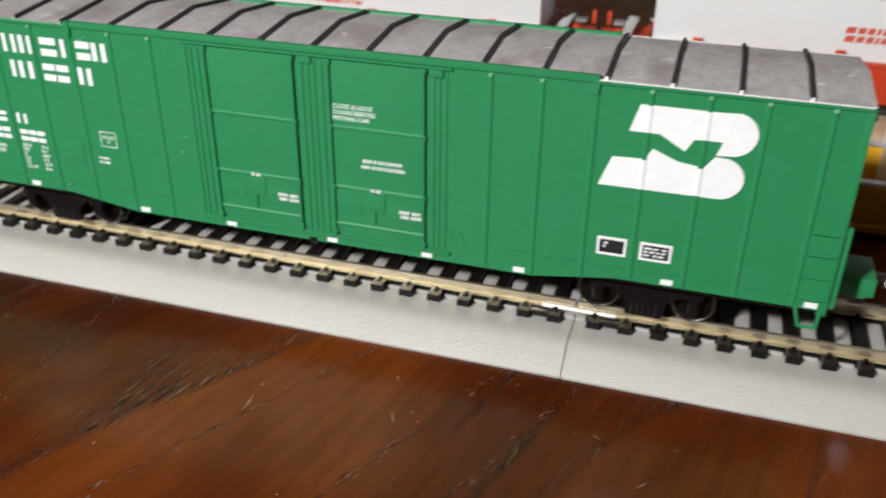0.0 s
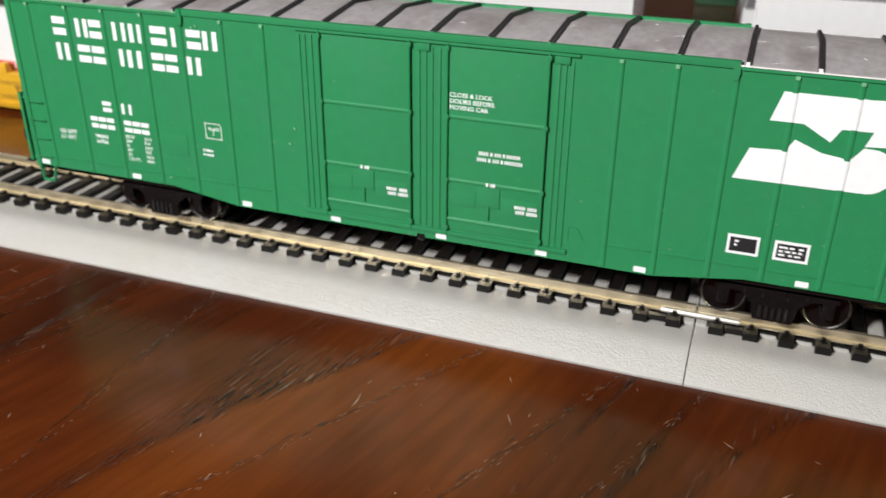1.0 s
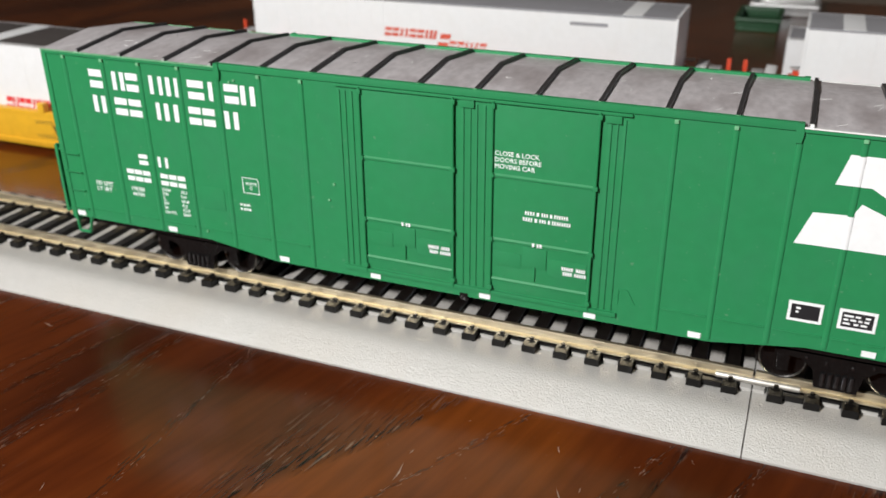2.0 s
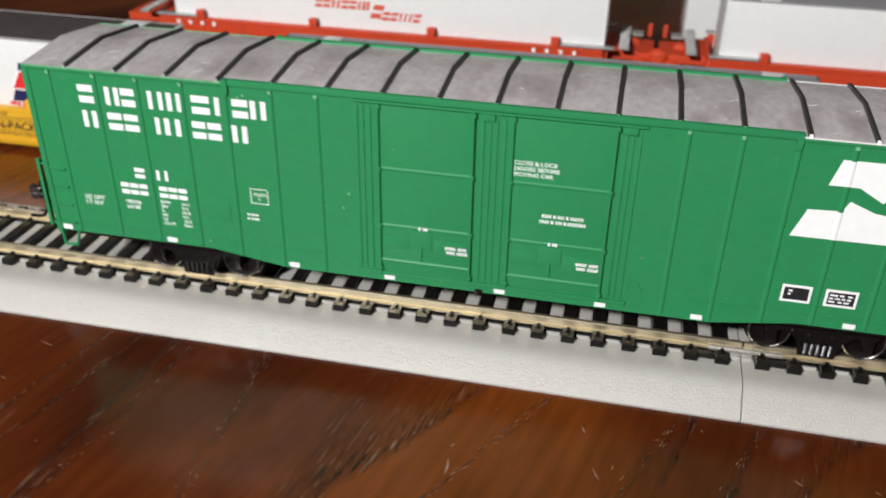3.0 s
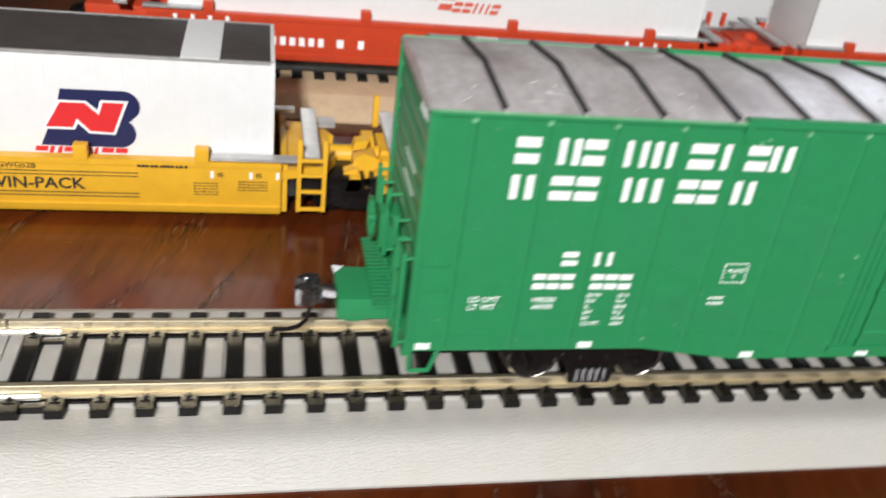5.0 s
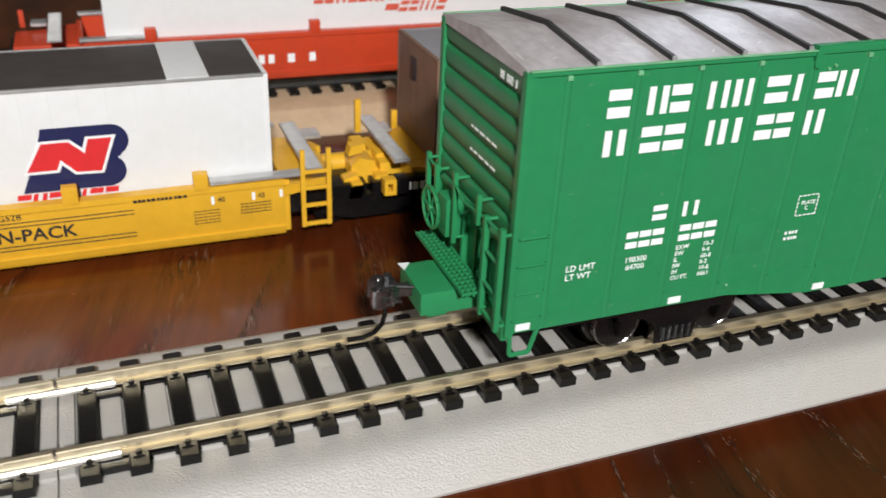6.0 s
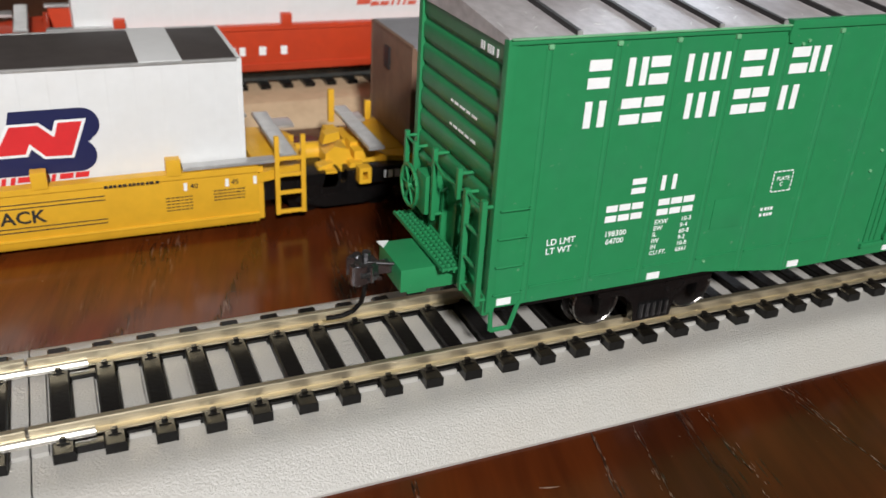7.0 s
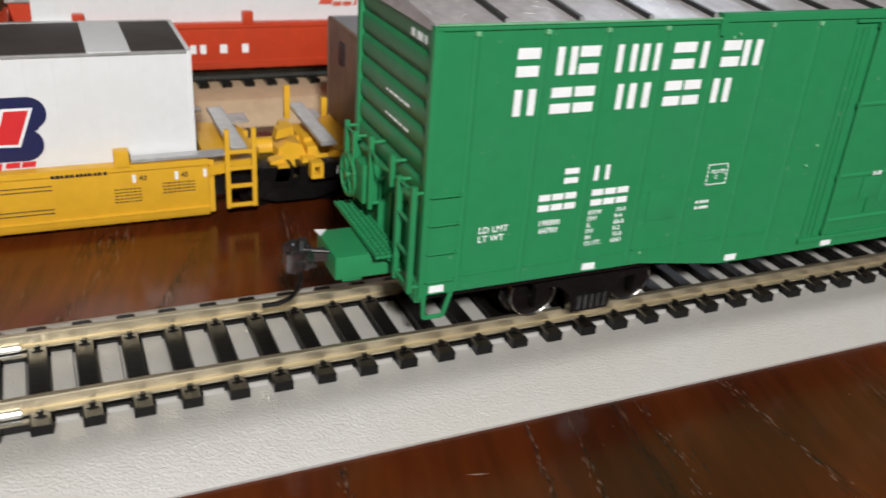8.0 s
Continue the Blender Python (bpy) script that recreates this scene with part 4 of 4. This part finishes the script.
Y2 = 81.5
unit_a = well_car("yellow_well_car", -190, -18.4, Y2, 0, YELLOW, "bright yellow articulated well car with silver walkways, standing on the table")
unit_b = well_car("yellow_well_car", 25.0, 189.0, Y2, 0, YELLOW, "bright yellow articulated well car carrying a brown container")
unit_c = well_car("yellow_well_car", 228.5, 399.0, Y2, 0, YELLOW, "bright yellow articulated well car beside the far end of the boxcar")
for u, xs in ((unit_a, (3.3, -211.0)), (unit_b, (208.8,)), (unit_c, (420.0,))):
    for x in xs:
        bogie(u, x, Y2 + 17, 0)
        bm = fresh()
        prism(bm, [(x - 3.6, 9.4), (x - 1.6, 8.6), (x + 2.2, 9.0), (x + 3.6, 11.6), (x + 2.4, 14.6), (x - 1.0, 15.6), (x - 3.4, 13.8)], "y", (Y2 + 8.6), (Y2 + 15.0))
        rod(bm, (x - 9, Y2 + 17, 11.5), (x + 9, Y2 + 17, 11.5), 2.6, 12)
        part("joint", bm, YELLOW, u, "yellow articulated joint")
        for dx, dy, dz, r in ((-3.5, 6, 9.2, 2.0), (3.2, 8, 9.6, 2.4), (0.5, 19, 14.5, 2.2), (5.0, 14, 13.0, 2.0)):
            bm = fresh()
            prism(bm, [(x + dx - r, dz - r), (x + dx + r * 0.6, dz - r), (x + dx + r, dz - r * 0.2), (x + dx + r * 0.8, dz + r), (x + dx - r * 0.5, dz + r)], "y", Y2 + dy - r, Y2 + dy + r)
            part("joint_lug", bm, YELLOW, u)
bm = fresh()
box(bm, 9.0, 18.0, Y2 + 0.5, Y2 + 4, 8.6, 12.6, 0.2)
part("number_plate", bm, BLACK_PLASTIC, unit_b)
bars(12.2, 9.6, (0.5, 1.2, 1.2), 2.0, 0.5, Y2 + 0.48, WHITE_INK, unit_b)
bm = fresh()
for a, b, c, d in ((5.8, 8.8, 8.8, 9.8), (5.8, 8.8, 11.8, 12.8), (5.8, 6.7, 9.8, 11.8), (7.9, 8.8, 9.8, 11.8)):
    box(bm, a, b, Y2, Y2 + 3, c, d, 0.1)
part("plate_bracket", bm, YELLOW, unit_b, "yellow bracket with a hole")
for xa, ya, za, h in ((-3.2, 6.0, 7.6, 5.0), (-0.6, 9.5, 16.0, 3.0), (4.6, 5.0, 7.0, 4.2)):
    part("joint_wedge", prism(fresh(), [(xa, za), (xa + 3.4, za + 0.6), (xa + 4.2, za + h), (xa + 0.6, za + h * 0.8)], "y", Y2 + ya, Y2 + ya + 3.4), YELLOW, unit_a)

# printing on the yellow sill
YT = Y2 + 0.0
lettering("TWIN-PACK", 4.0, -87.5, YT - 0.03, 8.3, BLACK_INK, unit_a, bold=0.02, right=-63.4)
lettering("GWG52B", 2.0, -82.0, YT - 0.03, 13.4, BLACK_INK, unit_a)
for z in (12.6, 11.7, 7.2, 6.3):
    bars(-95.0, z, (43.5,), 0.22, 0.3, YT, BLACK_INK, unit_a)
bars(-51.5, 14.6, (0.8, 0.7, 0.6, -0.2, 0.7, 0.8, -0.2, 0.6, 0.7, 0.6, 0.7, -0.2, 0.6, 0.8, -0.2, 0.7), 0.6, 0.2, YT - 0.5, BLACK_INK, unit_a)
for x in (-35.0, -25.9, -19.6):
    bars(x, 11.9, (0.75,), 1.9, 0.3, YT, WHITE_INK, unit_a)
lettering("40", 1.7, -33.6, YT - 0.03, 12.3, BLACK_INK, unit_a)
lettering("45", 1.7, -24.6, YT - 0.03, 12.3, BLACK_INK, unit_a)
for i in range(5):
    bars(-39.0, 10.4 - i * 0.75, (0.9, 0.7, 1.0, 0.6, 0.8, 0.7), 0.22, 0.2, YT, BLACK_INK, unit_a)
    if i < 4:
        bars(-28.6, 11.0 - i * 0.75, (0.7, 1.0, 0.8, 0.9, 0.6, 1.1, 0.7), 0.26, 0.2, YT, BLACK_INK, unit_a)

white_box = container("container", -188, -20.4, 85.0, 3.1, 40.2, BOX_WHITE, BOX_TOP, "white container with a dark roof and a navy and red emblem", stripes=((-41.5, -32.7), (-120, -111)))
yb = 85.0 - 0.08
# emblem: a navy double-lobed shape under a red zigzag
navy = [(-67.6, 31.6), (-54.6, 31.6)] + arc(-54.2, 28.0, 3.6, 85, -60, 8) + [(-52.6, 24.4)] + arc(-55.4, 21.2, 3.6, 55, -88, 8) + [(-72.8, 17.7), (-71.0, 22.0), (-69.6, 24.0)]
part("emblem", prism(fresh(), navy, "y", yb, yb - 0.1), NAVY, white_box, "navy emblem")
zig = [(-67.9, 28.4), (-62.6, 28.4), (-59.7, 25.6), (-58.7, 28.7), (-54.0, 28.7), (-56.8, 21.4), (-61.8, 21.6), (-64.6, 24.6), (-65.6, 22.4), (-71.4, 22.4)]
grow = [(-68.4, 28.95), (-62.3, 28.95), (-60.0, 26.8), (-59.2, 29.25), (-53.1, 29.25), (-56.4, 20.8), (-62.1, 21.0), (-64.4, 23.4), (-65.2, 21.8), (-72.2, 21.8)]
part("emblem_border", prism(fresh(), grow, "y", yb - 0.1, yb - 0.16), WHITE_INK, white_box)
part("emblem_band", prism(fresh(), zig, "y", yb - 0.16, yb - 0.22), RED_INK, white_box, "red zigzag band")
shapes("ohooioo", -74.8, 20.2, 14.2, 3.2, yb, RED_INK, white_box, 0.25)
shapes("ohooiooho", -112.0, 27.0, 14.4, 5.2, yb, RED_INK, white_box, 0.25)

brown_box = container("container", 19.4, 193.0, 84.5, 14.6, 40.4, BOX_BROWN, BOX_GREY, "brown container with a grey roof on a yellow well car", stripes=((33.0, 39.0), (176.0, 182.5)), lip=BOX_GREY)
part("end_hatch", box(fresh(), 19.0, 19.5, 99.5, 103.2, 31.0, 36.5, 0.1), BLACK_INK, brown_box, "small dark hatch")
far_box = container("container", 243.0, 411.0, 85.0, 3.1, 40.2, BOX_WHITE, BOX_TOP, "white container on a yellow well car beyond the boxcar")

# ---------------------------------------------------------------- the back track with the red well cars
YB = 182.0
back = thing("back_track", 60, YB, 0, "tan roadbed track with dark rails behind the cars", "train track")
part("roadbed", prism(fresh(), [(146, 0), (146, 0.8), (154, 6.0), (155, 6.3), (209, 6.3), (210, 6.0), (218, 0.8), (218, 0)], "x", -420, 620), TAN_BED, back)
shared = mesh_of("tie", prism(fresh(), [(-1.6, 6.0), (1.6, 6.0), (1.6, 7.6), (-1.6, 7.6)], "y", YB - 15, YB + 15), TIE)
for i in range(144):
    part("tie", shared, TIE, back).matrix_basis = pose((-415 + i * 7.2) * MM, 0, 0)
for yc in (YB - 9.05, YB + 9.05):
    part("rail", rail_mesh(-420, 620, yc), OLD_RAIL, back)

Y3, Z3 = 165.0, 10.3
red_units = []
for x0, x1 in ((-58, 125), (165, 347)):
    red_units.append(well_car("red_well_car", x0, x1, Y3, Z3 - 2.0, RED, "orange-red articulated well car with white markings on the back track", height=19.0, bottom=4.5, every=60, ladders=False))
for u, x in zip(red_units, (145.0, 367.0)):
    bogie(u, x, YB, Z3)
    for dx, dy, dz, r in ((-5, 7, 20.0, 3.6), (1, 9, 24.0, 3.4), (6, 8, 20.0, 3.6), (9, 18, 25.0, 2.6), (-9, 20, 25.0, 2.6)):
        bm = fresh()
        bmesh.ops.create_uvsphere(bm, u_segments=12, v_segments=8, radius=r * MM, matrix=pose((x + dx) * MM, (Y3 + dy) * MM, dz * MM) @ Matrix.Diagonal((1.2, 1, 0.9, 1)))
        box(bm, x + dx - r * 0.8, x + dx + r * 0.5, Y3 + dy - r, Y3 + dy + r * 0.7, dz - r, dz + r * 0.4, 0.5)
        part("joint_lug", bm, RED, u)
bogie(red_units[0], -72.0, YB, Z3)
u = red_units[0]
YR = Y3
bars(-28.0, 18.0, (1.9, 1.9, -1.2, 1.8, 1.8, 1.8, 1.8, 1.8, 1.8, -3.0, 2.2, -3.4, 2.0), 2.7, 1.2, YR, WHITE_INK, u)
bars(58.0, 17.5, (2.6, 2.4, 2.8, 2.2, 2.6, 2.6, 2.4, 2.2), 3.2, 0.5, YR, WHITE_INK, u, slant=0.3)
bars(-50.0, 24.6, (1.2, -3, 1.2, -3, 1.2, -3, 1.2), 1.6, 1.0, YR - 0.5, WHITE_INK, u)
bars(98.0, 24.6, (1.2, -3, 1.2, -3, 1.2, -3, 1.2), 1.6, 1.0, YR - 0.5, WHITE_INK, u)
bars(170.0, 17.5, (1.6, 1.6, -1.0, 1.6, 1.6, 1.6, 1.6), 2.7, 0.6, YR, WHITE_INK, red_units[1])

boxes3 = [container("container", a, b, Y3 + 2.5, 14.5, 49.2, BOX_WHITE, BOX_GREY, "white container with orange-red lettering bars on a red well car", stripes=st, lip=BOX_GREY)
          for a, b, st in ((-51.5, 125.0, ((105, 112),)), (167.5, 345.0, ((179, 186),)))]
yr = Y3 + 2.4
shapes("ooiiooih", 9.5, 22.5, 35.0, 3.4, yr, ORANGE_INK, boxes3[0], 0.2, weight=0.3)
shapes("ooiiio", 37.0, 15.5, 31.5, 3.4, yr, ORANGE_INK, boxes3[0], 0.35)
shapes("o", 32.4, 4.4, 32.0, 5.4, yr, ORANGE_INK, boxes3[0], 0.35)
bars(86.0, 44.5, (14.0,), 1.2, 0.5, yr, BOX_GREY, boxes3[0])
for zz in (36.5, 33.5):
    bars(232.0, zz, (3.2, 2.4, 2.2, 1.2, 1.8, 1.2, 2.2, 3.0), 2.2, 0.7, yr, ORANGE_INK, boxes3[1], slant=0.3)
part("end_hatch", box(fresh(), 168.2, 168.6, Y3 + 10, Y3 + 14, 34, 40, 0.1), RED_INK, boxes3[1], "small red patch")

# a further container stands behind the gap between the red cars
behind = container("container", 160.0, 335.0, 284.0, 0.0, 21.5, BOX_WHITE, BOX_GREY, "white container standing on the table behind the red cars")

# things at the far side of the table
def tub(name, x0, x1, y0, y1, h, mat, label, category):
    """An open tray with a rolled rim."""
    t = thing(name, (x0 + x1) / 2, (y0 + y1) / 2, 0, label, category)
    part("base", box(fresh(), x0, x1, y0, y1, 0.0, 2.0, 0.6), mat, t)
    for a, b, c, d in ((x0, x1, y0, y0 + 2), (x0, x1, y1 - 2, y1), (x0, x0 + 2, y0 + 2, y1 - 2), (x1 - 2, x1, y0 + 2, y1 - 2)):
        part("side", box(fresh(), a, b, c, d, 2.0, h, 0.5), mat, t)
    part("rim", bent(fresh(), [(x0, y0, h), (x1, y0, h), (x1, y1, h), (x0, y1, h), (x0, y0, h)], 1.4, 8), mat, t)
    return t


tub("storage_tray", 128.0, 152.0, 400.0, 440.0, 6.5, DARK_GREEN, "small dark green tray on the far side of the table", "tray")
tub("metal_tray", 132.0, 172.0, 455.0, 500.0, 6.0, ALU, "dull metal tray at the table's far edge", "tray")
